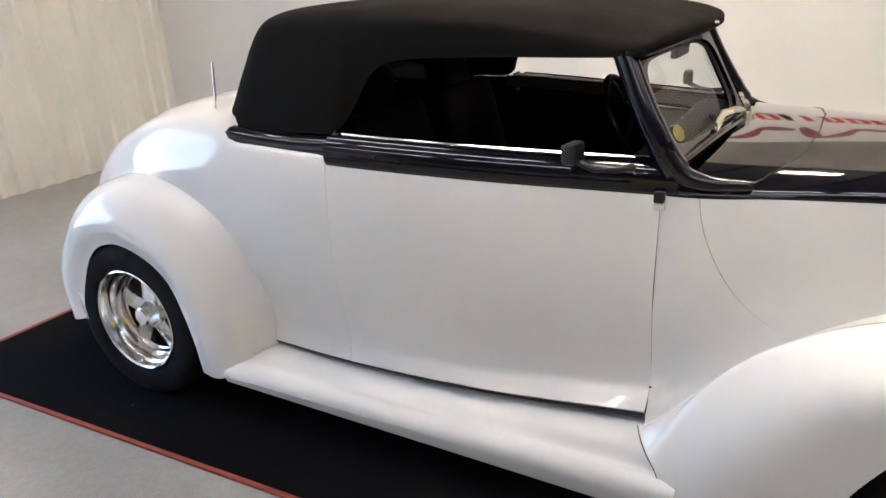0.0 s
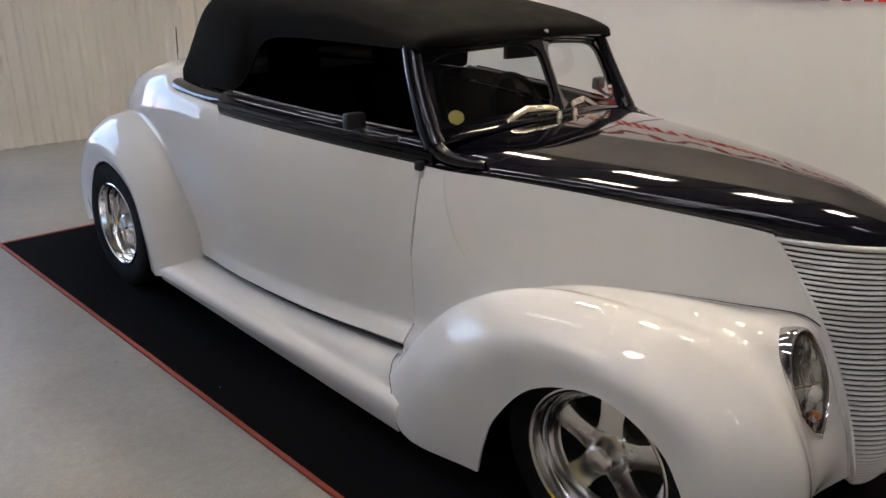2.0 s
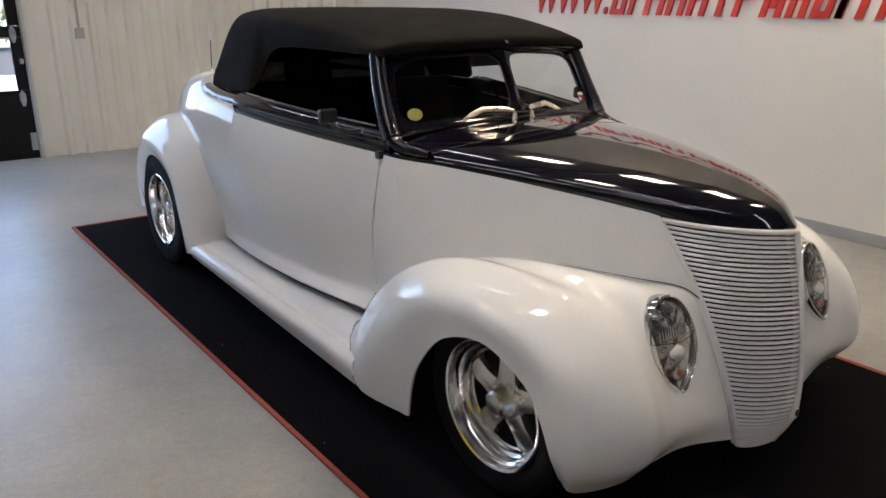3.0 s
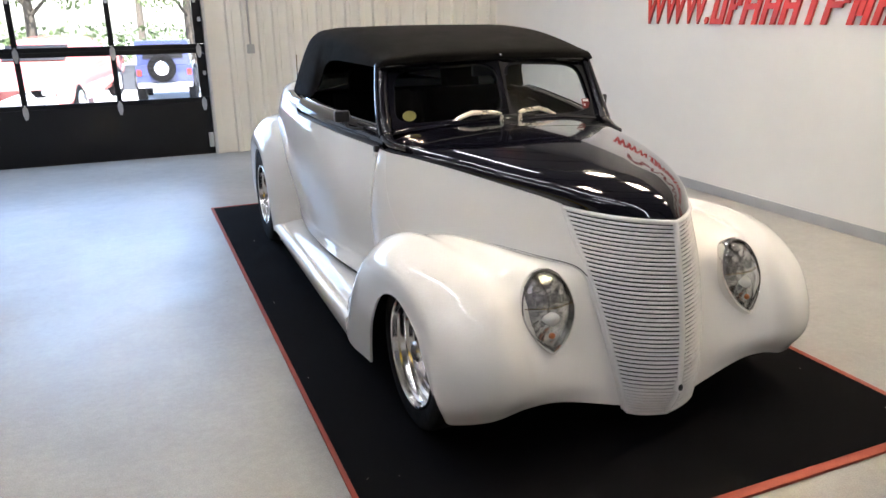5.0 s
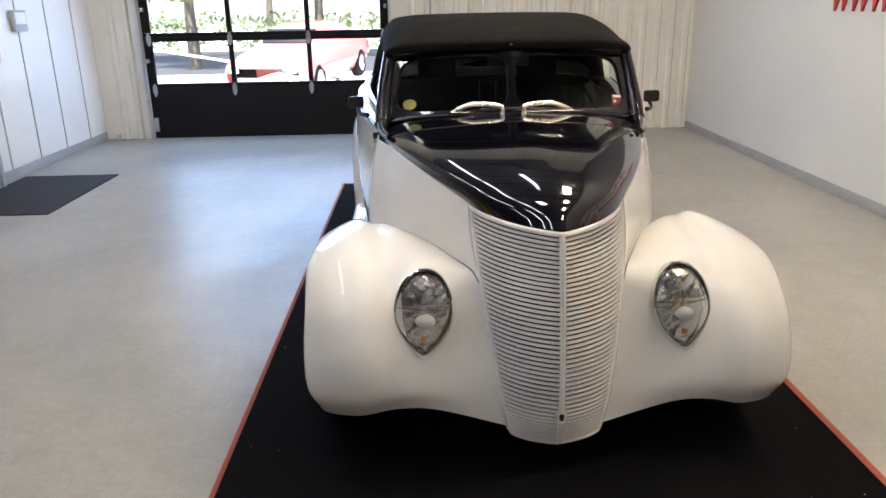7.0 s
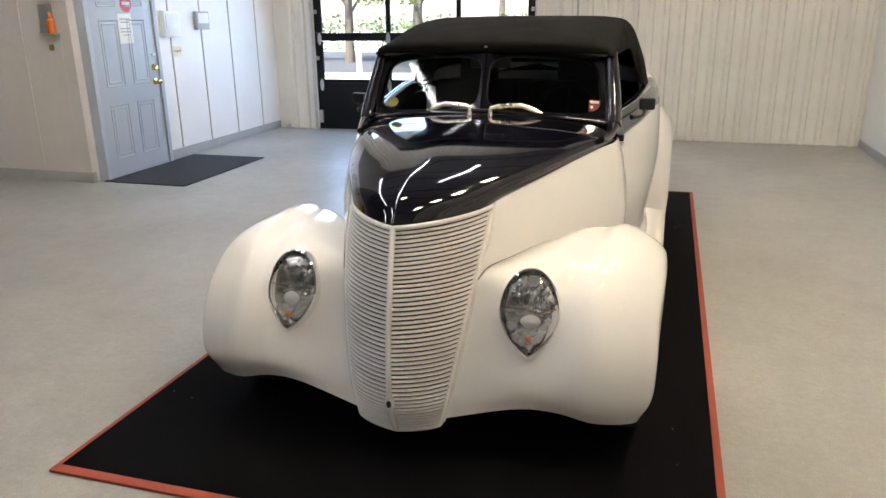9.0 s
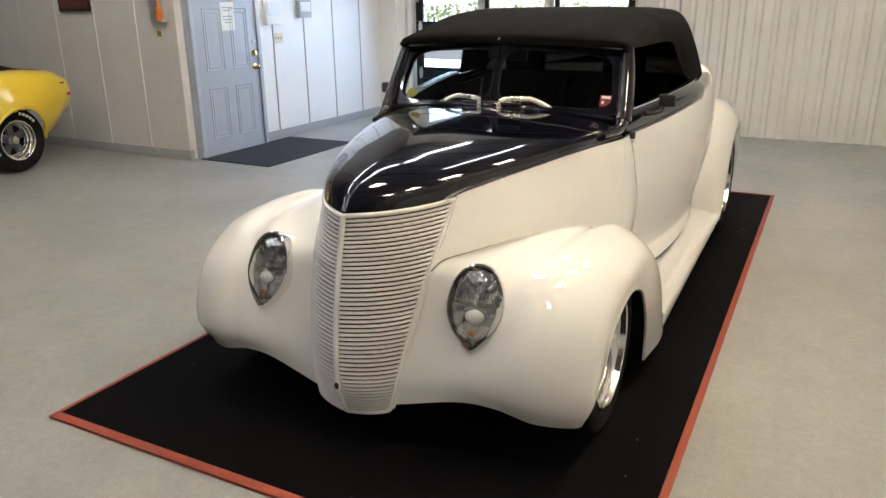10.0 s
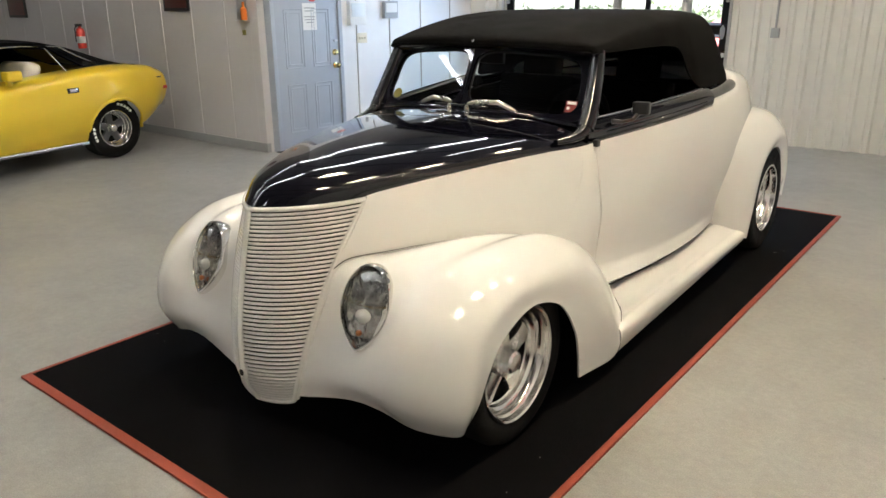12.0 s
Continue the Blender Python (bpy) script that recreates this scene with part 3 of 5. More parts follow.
def belt_at(ys):
    keys = np.array(SIDE_Y)[::-1]
    ys = np.atleast_1d(ys)
    return np.stack([hermite(keys, np.array(SIDE_CURVES[0][0])[::-1], ys), ys, hermite(keys, np.array(SIDE_CURVES[0][1])[::-1], ys)], -1)


# rear deck: centre line of the tail and the shoulder line of the sides
DECK_Y = [-0.80, -1.00, -1.25, -1.50, -1.80, -2.05, -2.20, -2.26]
DECK_Z = [1.195, 1.190, 1.165, 1.110, 0.985, 0.800, 0.600, 0.430]


def tail_grid():
    """The quarter and rear body from the centre of the deck over the shoulder down to the sill; ahead of the deck only a flange."""
    ys = np.concatenate([np.linspace(-0.4235, -0.84, 10), np.linspace(-0.865, -2.18, 32)])
    keys = np.array(SIDE_Y)[::-1]
    yc = np.interp(ys, [-2.18, -0.86], [-2.26, -0.86])
    zc = hermite(np.array(DECK_Y)[::-1], np.array(DECK_Z)[::-1], np.clip(yc, -2.26, -0.80))
    low = [np.stack([hermite(keys, np.array(x)[::-1], ys), ys, hermite(keys, np.array(z)[::-1], ys)], -1) for x, z in SIDE_CURVES]
    rows = []
    for k in range(len(ys)):
        bx, by, bz = low[0][k]
        w = min(max((-ys[k] - 0.80) / 0.09, 0.0), 1.0)
        w = w * w * (3 - 2 * w)
        deck = []
        for a in (90, 66, 44, 24):
            sx, sz = math.cos(radians(a)) ** 0.62, math.sin(radians(a)) ** 0.62
            full = np.array((bx * sx, yc[k] + (by - yc[k]) * sx**2, bz + (zc[k] - bz) * sz))
            flange = np.array((bx - 0.012 - 0.010 * a / 24, by, bz + 0.012 + 0.0002 * a))
            deck.append(full * w + flange * (1 - w))
        rows.append(deck + [c[k] for c in low])
    keys, g = creased(list(np.array(rows).transpose(1, 0, 2)))
    ts = np.concatenate([np.linspace(0, 7, 40), np.linspace(7, 8, 7)[1:]])
    return hermite(keys, g, ts).transpose(1, 0, 2)


for s in (1, -1):
    part("rear_body_panel", sheet("rear_body_panel", tail_grid(), PAINT_WHITE, 0.010, s, flip=True), car)
    # dark rod added below the sill, for the shade in the gap over the running board
    sill = side_grid(0.578, -0.86, 30)[:, -1] + (0.002, 0, -0.006)
    part("sill_shade_rod", tube("sill_shade_rod", sill, 0.0042, SEAM, 6, side=s), car, "dark rod added for the shade under the sill")
    door = part("door", sheet("door", side_grid(0.5795, -0.4205, 30), PAINT_WHITE, 0.012, s, flip=True), car)
    part("inner_body", sheet("inner_body", side_grid(0.60, -0.86, 20, inset=0.028), HARD_DARK, 0.006, s, flip=True), car)
    # black belt panel above the white
    ys = np.linspace(0.62, -0.425, 26)
    b = belt_at(ys)
    up = np.stack([b + (-0.001, 0, 0.002), b + (0.006, 0, 0.018), b + (0.004, 0, 0.05), b + (-0.02, 0, 0.078), b + (-0.055, 0, 0.088), b + (-0.08, 0, 0.082)], 1)
    part("belt_panel", sheet("belt_panel", net(up, 40, 16), PAINT_BLACK, 0.004, s), car, "gloss black belt panel")
    line = belt_at(np.linspace(0.50, -0.38, 20)) + (-0.04, 0, 0.0915)
    part("sill_trim", tube("sill_trim", line, 0.0055, CHROME, 6, side=s), car, "bright window sill strip")
    crease = belt_at(np.linspace(0.50, -0.33, 20)) + (0.008, 0, 0.035)
    part("belt_bead", tube("belt_bead", crease, 0.005, PAINT_BLACK, 6, side=s), car)
    for hz, hx, hh, blk in ((0.958, 0.646, 0.030, True), (0.932, 0.648, 0.020, False), (0.372, 0.672, 0.040, False)):
        part("door_hinge", box("door_hinge", (0.026, 0.030, hh), (s * hx, 0.580, hz), TRIM_BLACK if blk else PAINT_WHITE, 0.008), door, "black hinge knuckle" if blk else "white hinge")
    part("hinge_pin", lathe("hinge_pin", [(0.0, 0.004), (0.005, 0.003), (0.006, 0.0)], TRIM_BLACK, 10), door, at=pose(s * 0.676, 0.582, 0.392, 0, -90, 0))

# ---- cowl, hood sides and hood ----
HOOD_V = [0.0, 0.2, 0.45, 0.68, 0.84, 0.94, 1.0]
EDGE_Y, EDGE_X, EDGE_Z = [0.5825, 0.82, 1.08, 1.32, 1.48, 1.57, 1.60], [0.629, 0.570, 0.485, 0.395, 0.325, 0.283, 0.268], [0.957, 0.951, 0.938, 0.918, 0.900, 0.887, 0.880]
MID_Y, MID_Z = [0.70, 0.98, 1.28, 1.55, 1.74, 1.86, 1.908], [1.066, 1.060, 1.044, 1.012, 0.972, 0.920, 0.868]


def hood_grid(nu=44, nv=33):
    """The hood top: steep rolled edges and two slightly crowned panels that meet in a soft ridge."""
    v = np.linspace(0, 1, nu)
    ey, ex, ez = (hermite(HOOD_V, q, v) for q in (EDGE_Y, EDGE_X, EDGE_Z))
    my, mz = hermite(HOOD_V, MID_Y, v), hermite(HOOD_V, MID_Z, v)
    n = hermite(HOOD_V, [0.55, 0.55, 0.60, 0.75, 1.05, 1.32, 1.42], v)
    ny = hermite(HOOD_V, [1.05, 1.05, 1.05, 1.10, 1.25, 1.36, 1.42], v)
    roll = hermite(HOOD_V, [0.60, 0.44, 0.30, 0.22, 0.22, 0.35, 0.5], v)
    a = np.linspace(0, math.pi / 2, nv)
    rows = []
    for k in range(nu):
        w = np.cos(a) ** n[k]
        top = 1 - 0.70 * w**2.0 - 0.30 * w
        z = roll[k] * (1 - w**9) + (1 - roll[k]) * top
        rows.append(np.stack([ex[k] * w, ey[k] + (my[k] - ey[k]) * np.sin(a) ** ny[k], ez[k] + (mz[k] - ez[k]) * z], -1))
    g = np.array(rows)
    return np.concatenate([g, (g * (-1, 1, 1))[:, -2::-1]], 1)


part("hood", sheet("hood", hood_grid(), PAINT_BLACK, 0.010), car, "gloss black hood top")
LOW_X, LOW_Z = [0.735, 0.655, 0.540, 0.412, 0.305, 0.258, 0.240], [0.330, 0.480, 0.640, 0.683, 0.675, 0.666, 0.662]
LOW_Y = [0.5825, 0.80, 1.08, 1.36, 1.60, 1.71, 1.752]


def cowl_fit(v, x, z):
    """Near the door the side takes over the door's own section."""
    f = np.clip(1 - v / 0.22, 0, 1)
    f = f * f * (3 - 2 * f)
    door_x = np.interp(z, [c[1][0] for c in SIDE_CURVES[::-1]], [c[0][0] for c in SIDE_CURVES[::-1]])
    return x + f * (door_x - x)


def hood_side(v0, v1, n, slant=(0.0, 0.0)):
    """The white side under the hood from v0 to v1 along it; slant moves those ends back towards the foot."""
    w = np.linspace(0, 1.14, 16)
    rows = []
    for q in np.linspace(0, 1, n):
        v = (v0 + slant[0] * w**1.5) * (1 - q) + (v1 + slant[1] * w**1.5) * q
        top = np.stack([hermite(HOOD_V, c, v) for c in (EDGE_X, EDGE_Y, EDGE_Z)], -1)
        low = np.stack([hermite(HOOD_V, c, v) for c in (LOW_X, LOW_Y, LOW_Z)], -1)
        bow = np.stack([0.022 * np.sin(math.pi * np.minimum(w, 1)) * (1 - 0.6 * v), 0 * v, 0 * v], -1)
        p = top * (1 - w[:, None]) + low * w[:, None] + bow
        p[:, 0] = cowl_fit(v, p[:, 0], p[:, 2])
        rows.append(p)
    return np.array(rows)


for s in (1, -1):
    part("cowl_panel", sheet("cowl_panel", hood_side(0.0, 0.0797, 10, (0, 0.27)), PAINT_WHITE, 0.010, s), car)
    part("hood_side", sheet("hood_side", hood_side(0.0803, 1.0, 34, (0.27, 0)), PAINT_WHITE, 0.010, s), car)
    part("inner_cowl", sheet("inner_cowl", hood_side(0.0, 0.98, 20) - (0.025, 0, 0), HARD_DARK, 0.004, s), car)

# ---- grille ----
GS = [0.0, 0.3, 0.65, 0.85, 1.0]
GE = [(0.266, 1.603, 0.872), (0.241, 1.752, 0.660), (0.200, 1.858, 0.400), (0.172, 1.893, 0.250), (0.150, 1.900, 0.165)]
GC = [(0.0, 1.910, 0.858), (0.0, 1.958, 0.655), (0.0, 1.996, 0.400), (0.0, 1.992, 0.250), (0.0, 1.945, 0.148)]


def grille_curve(t, n=11, back=0.0):
    e, c = hermite(GS, GE, [t])[0], hermite(GS, GC, [t])[0]
    a = np.linspace(0, math.pi / 2, n)
    arc = np.stack([e[0] * np.cos(a), e[1] + (c[1] - e[1]) * np.sin(a), e[2] + (c[2] - e[2]) * np.sin(a)], -1)
    w = np.linspace(0, 1, n)[:, None]
    return 0.52 * arc + 0.48 * (e * (1 - w) + c * w) - (0, back, 0)


back_rows = []
for t in np.linspace(0, 1, 24):
    half = grille_curve(t, 11, 0.035 - 0.026 * min(max((t - 0.82) / 0.12, 0), 1))
    back_rows.append(np.concatenate([half, (half * (-1, 1, 1))[-2::-1]]))
part("grille_backing", sheet("grille_backing", back_rows, HARD_DARK, 0.006), car)
BARS = 47
for k in range(BARS):
    c = grille_curve(0.030 + 0.958 * k / (BARS - 1))
    full = np.concatenate([c, (c * (-1, 1, 1))[-2::-1]])
    part("grille_bar", tube("grille_bar", full, 0.0062, PAINT_WHITE, 6, flat=0.85), car)
ts = np.linspace(0.004, 1.01, 20)
part("grille_centre_bar", tube("grille_centre_bar", hermite(GS, GC, ts) + (0, 0.003, 0), 0.011, PAINT_WHITE, 8), car)
for s in (1, -1):
    part("grille_frame", tube("grille_frame", hermite(GS, GE, ts), 0.010, PAINT_WHITE, 8, side=s), car)
lip = grille_curve(0.004, 15) + (0, 0.004, 0)
part("grille_top_frame", tube("grille_top_frame", np.concatenate([lip, (lip * (-1, 1, 1))[-2::-1]]), 0.009, PAINT_WHITE, 8), car)
lip = grille_curve(1.012, 15)
part("grille_bottom_frame", tube("grille_bottom_frame", np.concatenate([lip, (lip * (-1, 1, 1))[-2::-1]]), 0.010, PAINT_WHITE, 8), car)
part("badge_ring", lathe("badge_ring", [(0.012, 0.006), (0.020, 0.008), (0.026, 0.004), (0.028, -0.01)], PAINT_WHITE, 24), car, at=pose(0, 2.001, 0.272, 0, 0, 90) @ Matrix.Diagonal((1, 0.62, 1.1, 1)))
part("grille_badge", lathe("grille_badge", [(0.0, 0.012), (0.010, 0.010), (0.016, 0.0), (0.016, -0.01)], TRIM_BLACK, 20), car, "small dark oval badge", at=pose(0, 2.004, 0.272, 0, 0, 90) @ Matrix.Diagonal((1, 0.62, 1.1, 1)))

# ---- fenders: across each station lip, shoulder, crown, inner slope, inner edge ----
FRONT_FENDER = [
    [(0.804, 1.712, 0.202), (0.806, 1.775, 0.190), (0.675, 1.838, 0.202), (0.540, 1.860, 0.236), (0.400, 1.874, 0.236), (0.154, 1.895, 0.176)],
    [(0.847, 1.71, 0.295), (0.842, 1.812, 0.292), (0.668, 1.902, 0.310), (0.545, 1.895, 0.322), (0.430, 1.884, 0.330), (0.184, 1.870, 0.320)],
    [(0.864, 1.68, 0.400), (0.846, 1.785, 0.430), (0.672, 1.880, 0.462), (0.555, 1.852, 0.472), (0.440, 1.822, 0.480), (0.222, 1.805, 0.520)],
    [(0.868, 1.61, 0.490), (0.842, 1.704, 0.556), (0.676, 1.768, 0.608), (0.566, 1.752, 0.628), (0.450, 1.766, 0.645), (0.242, 1.735, 0.655)],
    [(0.877, 1.445, 0.555), (0.860, 1.50, 0.640), (0.705, 1.56, 0.705), (0.592, 1.585, 0.698), (0.475, 1.615, 0.714), (0.302, 1.56, 0.662)],
    [(0.877, 1.25, 0.495), (0.870, 1.20, 0.628), (0.725, 1.18, 0.708), (0.640, 1.18, 0.696), (0.565, 1.18, 0.690), (0.452, 1.20, 0.640)],
    [(0.877, 1.125, 0.350), (0.880, 1.00, 0.518), (0.758, 0.92, 0.615), (0.700, 0.90, 0.590), (0.655, 0.88, 0.556), (0.585, 0.88, 0.480)],
    [(0.873, 1.078, 0.230), (0.882, 0.85, 0.345), (0.792, 0.75, 0.458), (0.755, 0.715, 0.435), (0.725, 0.69, 0.405), (0.695, 0.66, 0.330)],
    [(0.869, 1.056, 0.120), (0.880, 0.74, 0.106), (0.840, 0.635, 0.235), (0.805, 0.60, 0.265), (0.775, 0.58, 0.285), (0.735, 0.565, 0.290)],
]
REAR_FENDER = [
    [(0.865, -1.06, 0.185), (0.885, -0.97, 0.190), (0.872, -0.90, 0.215), (0.790, -0.84, 0.270), (0.715, -0.80, 0.300)],
    [(0.872, -1.08, 0.350), (0.896, -0.99, 0.370), (0.860, -0.90, 0.440), (0.795, -0.82, 0.500), (0.740, -0.74, 0.520)],
    [(0.874, -1.15, 0.545), (0.898, -1.07, 0.600), (0.850, -0.97, 0.685), (0.795, -0.89, 0.745), (0.750, -0.80, 0.770)],
    [(0.874, -1.28, 0.640), (0.896, -1.23, 0.720), (0.830, -1.16, 0.832), (0.760, -1.10, 0.880), (0.710, -1.00, 0.895)],
    [(0.874, -1.43, 0.670), (0.892, -1.44, 0.755), (0.815, -1.45, 0.858), (0.725, -1.44, 0.893), (0.640, -1.38, 0.905)],
    [(0.872, -1.57, 0.610), (0.885, -1.635, 0.690), (0.795, -1.690, 0.772), (0.670, -1.69, 0.803), (0.550, -1.62, 0.815)],
    [(0.868, -1.67, 0.450), (0.872, -1.79, 0.487), (0.775, -1.88, 0.535), (0.620, -1.895, 0.570), (0.470, -1.82, 0.585)],
    [(0.864, -1.72, 0.300), (0.860, -1.80, 0.285), (0.765, -1.89, 0.290), (0.610, -1.905, 0.310), (0.450, -1.85, 0.340)],
]
for s in (1, -1):
    part("front_fender", sheet("front_fender", net(FRONT_FENDER, 84, 51), PAINT_WHITE, 0.010, s, flip=True), car)
    part("rear_fender", sheet("rear_fender", net(REAR_FENDER, 64, 36), PAINT_WHITE, 0.010, s), car)

# ---- running boards ----


def running_board_grid():
    rows = []
    for k, y in enumerate(np.linspace(-0.93, 0.70, 24)):
        w = k / 23
        top, bot = 0.245 - 0.045 * w, 0.185 - 0.09 * w
        out = 0.890 - 0.020 * w
        zi = 0.290
        rows.append([(0.64, y, zi + 0.002), (0.73, y, zi - 0.006), (0.79, y, 0.62 * zi + 0.38 * top), (out - 0.050, y, top + 0.010), (out - 0.024, y, top + 0.003), (out - 0.006, y, top - 0.013), (out - 0.001, y, top - 0.034), (out - 0.003, y, 0.4 * top + 0.6 * bot), (out - 0.012, y, bot)])
    return net(rows, 30, 41)


for s in (1, -1):
    part("running_board", sheet("running_board", running_board_grid(), PAINT_WHITE, 0.008, s, flip=False), car)

part("underbody", box("underbody", (1.30, 3.3, 0.08), (0, -0.1, 0.23), HARD_DARK, 0.02), car)

# ---- soft top ----
TOP = [  # side y, centre y, bottom x and z, edge x, top z
    (0.505, 0.575, 0.578, 1.318, 0.545, 1.362),
    (0.490, 0.560, 0.584, 1.318, 0.548, 1.390),
    (0.380, 0.420, 0.592, 1.318, 0.552, 1.425),
    (0.100, 0.100, 0.602, 1.322, 0.562, 1.472),
    (-0.200, -0.230, 0.612, 1.320, 0.580, 1.492),
    (-0.315, -0.370, 0.625, 1.290, 0.590, 1.492),
    (-0.385, -0.460, 0.655, 1.180, 0.593, 1.492),
    (-0.440, -0.540, 0.700, 1.105, 0.595, 1.492),
    (-0.560, -0.660, 0.712, 1.100, 0.595, 1.490),
    (-0.690, -0.790, 0.712, 1.100, 0.593, 1.484),
    (-0.785, -0.885, 0.710, 1.100, 0.592, 1.455),
    (-0.855, -0.970, 0.706, 1.100, 0.597, 1.345),
    (-0.910, -1.045, 0.694, 1.100, 0.607, 1.225),
    (-0.945, -1.095, 0.662, 1.105, 0.617, 1.175),
]


def soft_top_grid():
    rows = []
    for ys, yc, w, zb, we, zt in TOP:
        drop = min(0.060, (zt - zb) * 0.55)
        half = [(w, ys, zb), (w * 0.6 + we * 0.4 + 0.006, ys, zb + (zt - drop - zb) * 0.5), (we, ys + (yc - ys) * 0.15, zt - drop), (we * 0.82, ys + (yc - ys) * 0.45, zt - 0.022),
                (we * 0.45, ys + (yc - ys) * 0.85, zt - 0.014), (0, yc, zt - 0.012)]
        rows.append(half + [(-x, y, z) for x, y, z in half[-2::-1]])
    return net(rows, 80, 61)


top_grid = soft_top_grid()
soft_top = part("soft_top", sheet("soft_top", top_grid, CLOTH, 0.012), car, "black canvas folding top, raised")
part("top_hem", tube("top_hem", top_grid[0], 0.012, CLOTH, 8), soft_top)
part("top_seam", tube("top_seam", top_grid[12:66, 14] + (0, 0, 0.001), 0.004, CLOTH, 6), soft_top)
part("top_seam", tube("top_seam", top_grid[12:66, 46] + (0, 0, 0.001), 0.004, CLOTH, 6), soft_top)

# black bead round the foot of the top
bead = [(0.735, -0.43, 1.060), (0.735, -0.60, 1.062), (0.732, -0.76, 1.074), (0.712, -0.90, 1.088), (0.640, -0.99, 1.112), (0.45, -1.06, 1.146), (0.22, -1.10, 1.164), (0.0, -1.12, 1.168)]
b = hermite(np.arange(len(bead)), bead, np.linspace(0, len(bead) - 1, 40))
part("top_bead", tube("top_bead", np.concatenate([b, (b * (-1, 1, 1))[-2::-1]]), 0.043, PAINT_BLACK, 12, flat=0.85), car, "gloss black bead at the foot of the top")

for s in (1, -1):
    curl = hermite(np.arange(5), [(0.752, -0.56, 1.040), (0.762, -0.48, 1.036), (0.764, -0.435, 1.050), (0.752, -0.415, 1.085), (0.735, -0.410, 1.105)], np.linspace(0, 4, 18))
    part("bead_curl", tube("bead_curl", curl, 0.013, PAINT_BLACK, 8, side=s), car)

# ---- windshield ----
WS = {"a": (0.0, 0.694, 1.066), "b": (0.0, 0.555, 1.345), "c": (0.535, 0.462, 1.315), "d": (0.585, 0.592, 1.035)}


def ws_point(u, v, push=0.0):
    a, b, c, d = (np.array(WS[k]) for k in "abcd")
    p = (1 - u) * ((1 - v) * a + v * b) + u * ((1 - v) * d + v * c)
    n = np.cross(d - a, b - a)
    return p + n / np.linalg.norm(n) * push


def ws_hole(k, n):
    """The rounded sight opening of one pane, as shares of its width and height."""
    a = 2 * math.pi * k / n
    c, s = math.cos(a), math.sin(a)
    p = 0.42
    return 0.49 + 0.462 * math.copysign(abs(c) ** p, c), 0.50 + 0.43 * math.copysign(abs(s) ** p, s)


for s in (1, -1):
    n = 56
    rings = []
    for push in (0.006, -0.012):
        outer, inner = [], []
        for k in range(n):
            u, v = ws_hole(k, n)
            du, dv = u - 0.49, v - 0.5
            m = max(abs(du) / 0.50, abs(dv) / 0.52)
            outer.append(ws_point(0.5 + du / m, 0.5 + dv / m, push))
            inner.append(ws_point(u, v, push))
        rings += [outer, inner]
    verts = [p * (s, 1, 1) for r in rings for p in r]
    f = []
    for k in range(n):
        j = (k + 1) % n
        f += [(k, j, n + j, n + k), (2 * n + j, 2 * n + k, 3 * n + k, 3 * n + j), (n + k, n + j, 3 * n + j, 3 * n + k)]
    if s > 0:
        f = [q[::-1] for q in f]
    frame_part = part("windshield_frame", mesh_of("windshield_frame", verts, f, PAINT_BLACK, 30), car, "gloss black windshield frame")
    ring = [ws_point(*ws_hole(k, n), 0.007) for k in range(n)]
    part("windshield_gasket", tube("windshield_gasket", ring, 0.006, TRIM_BLACK, 6, closed=True, side=s), frame_part)
    g = np.array([[ws_point(u, v, 0.017 - 0.023 * u) for u in np.linspace(0.03, 0.95, 6)] for v in np.linspace(0.06, 0.94, 6)])
    pane = part("windshield_pane", sheet("windshield_pane", g, CLEAR, 0.0, s), car, "clear flat windshield pane")
    pillar = hermite([0, 1, 2, 3], [(0.604, 0.612, 1.020), (0.604, 0.580, 1.070), (0.588, 0.510, 1.200), (0.566, 0.455, 1.325)], np.linspace(0, 3, 14))
    part("windshield_pillar", tube("windshield_pillar", pillar, np.linspace(0.040, 0.032, 14), PAINT_BLACK, 12, side=s), car, "gloss black windshield pillar")
    flare = hermite([0, 1, 2, 3], [(0.602, 0.570, 1.085), (0.606, 0.618, 1.020), (0.600, 0.690, 0.992), (0.572, 0.800, 0.985)], np.linspace(0, 3, 14))
    part("pillar_foot", tube("pillar_foot", flare, np.linspace(0.040, 0.014, 14), PAINT_BLACK, 12, side=s), car, "gloss black pillar foot")
    guard = hermite([0, 1, 2], [(0.862, -1.700, 0.300), (0.866, -1.722, 0.440), (0.862, -1.680, 0.575)], np.linspace(0, 2, 12))
    part("bumper_guard", tube("bumper_guard", guard, 0.016, CHROME, 10, side=s), car, "chrome guard behind the rear wheel")
head = hermite([0, 1, 2, 3, 4], [(0.56, 0.46, 1.325), (0.30, 0.522, 1.348), (0, 0.556, 1.358), (-0.30, 0.522, 1.348), (-0.56, 0.46, 1.325)], np.linspace(0, 4, 24))
part("windshield_header", tube("windshield_header", head, 0.028, PAINT_BLACK, 12), car, "gloss black windshield header")
part("windshield_divider", tube("windshield_divider", [ws_point(0, v, 0.012) for v in np.linspace(0.02, 0.98, 8)], 0.012, PAINT_BLACK, 8), car, "black centre divider")
part("header_stud", lathe("header_stud", [(0.0, 0.012), (0.006, 0.010), (0.008, 0.0)], CHROME, 14), car, "small bright stud", at=pose(0, 0.590, 1.362, 0, 0, 90))
foot = hermite([0, 1, 2], [(0.60, 0.60, 1.020), (0.32, 0.658, 1.054), (0, 0.702, 1.066)], np.linspace(0, 2, 14))
part("windshield_foot", tube("windshield_foot", np.concatenate([foot, (foot * (-1, 1, 1))[-2::-1]]), 0.015, PAINT_BLACK, 10), car)

# ---- headlights ----


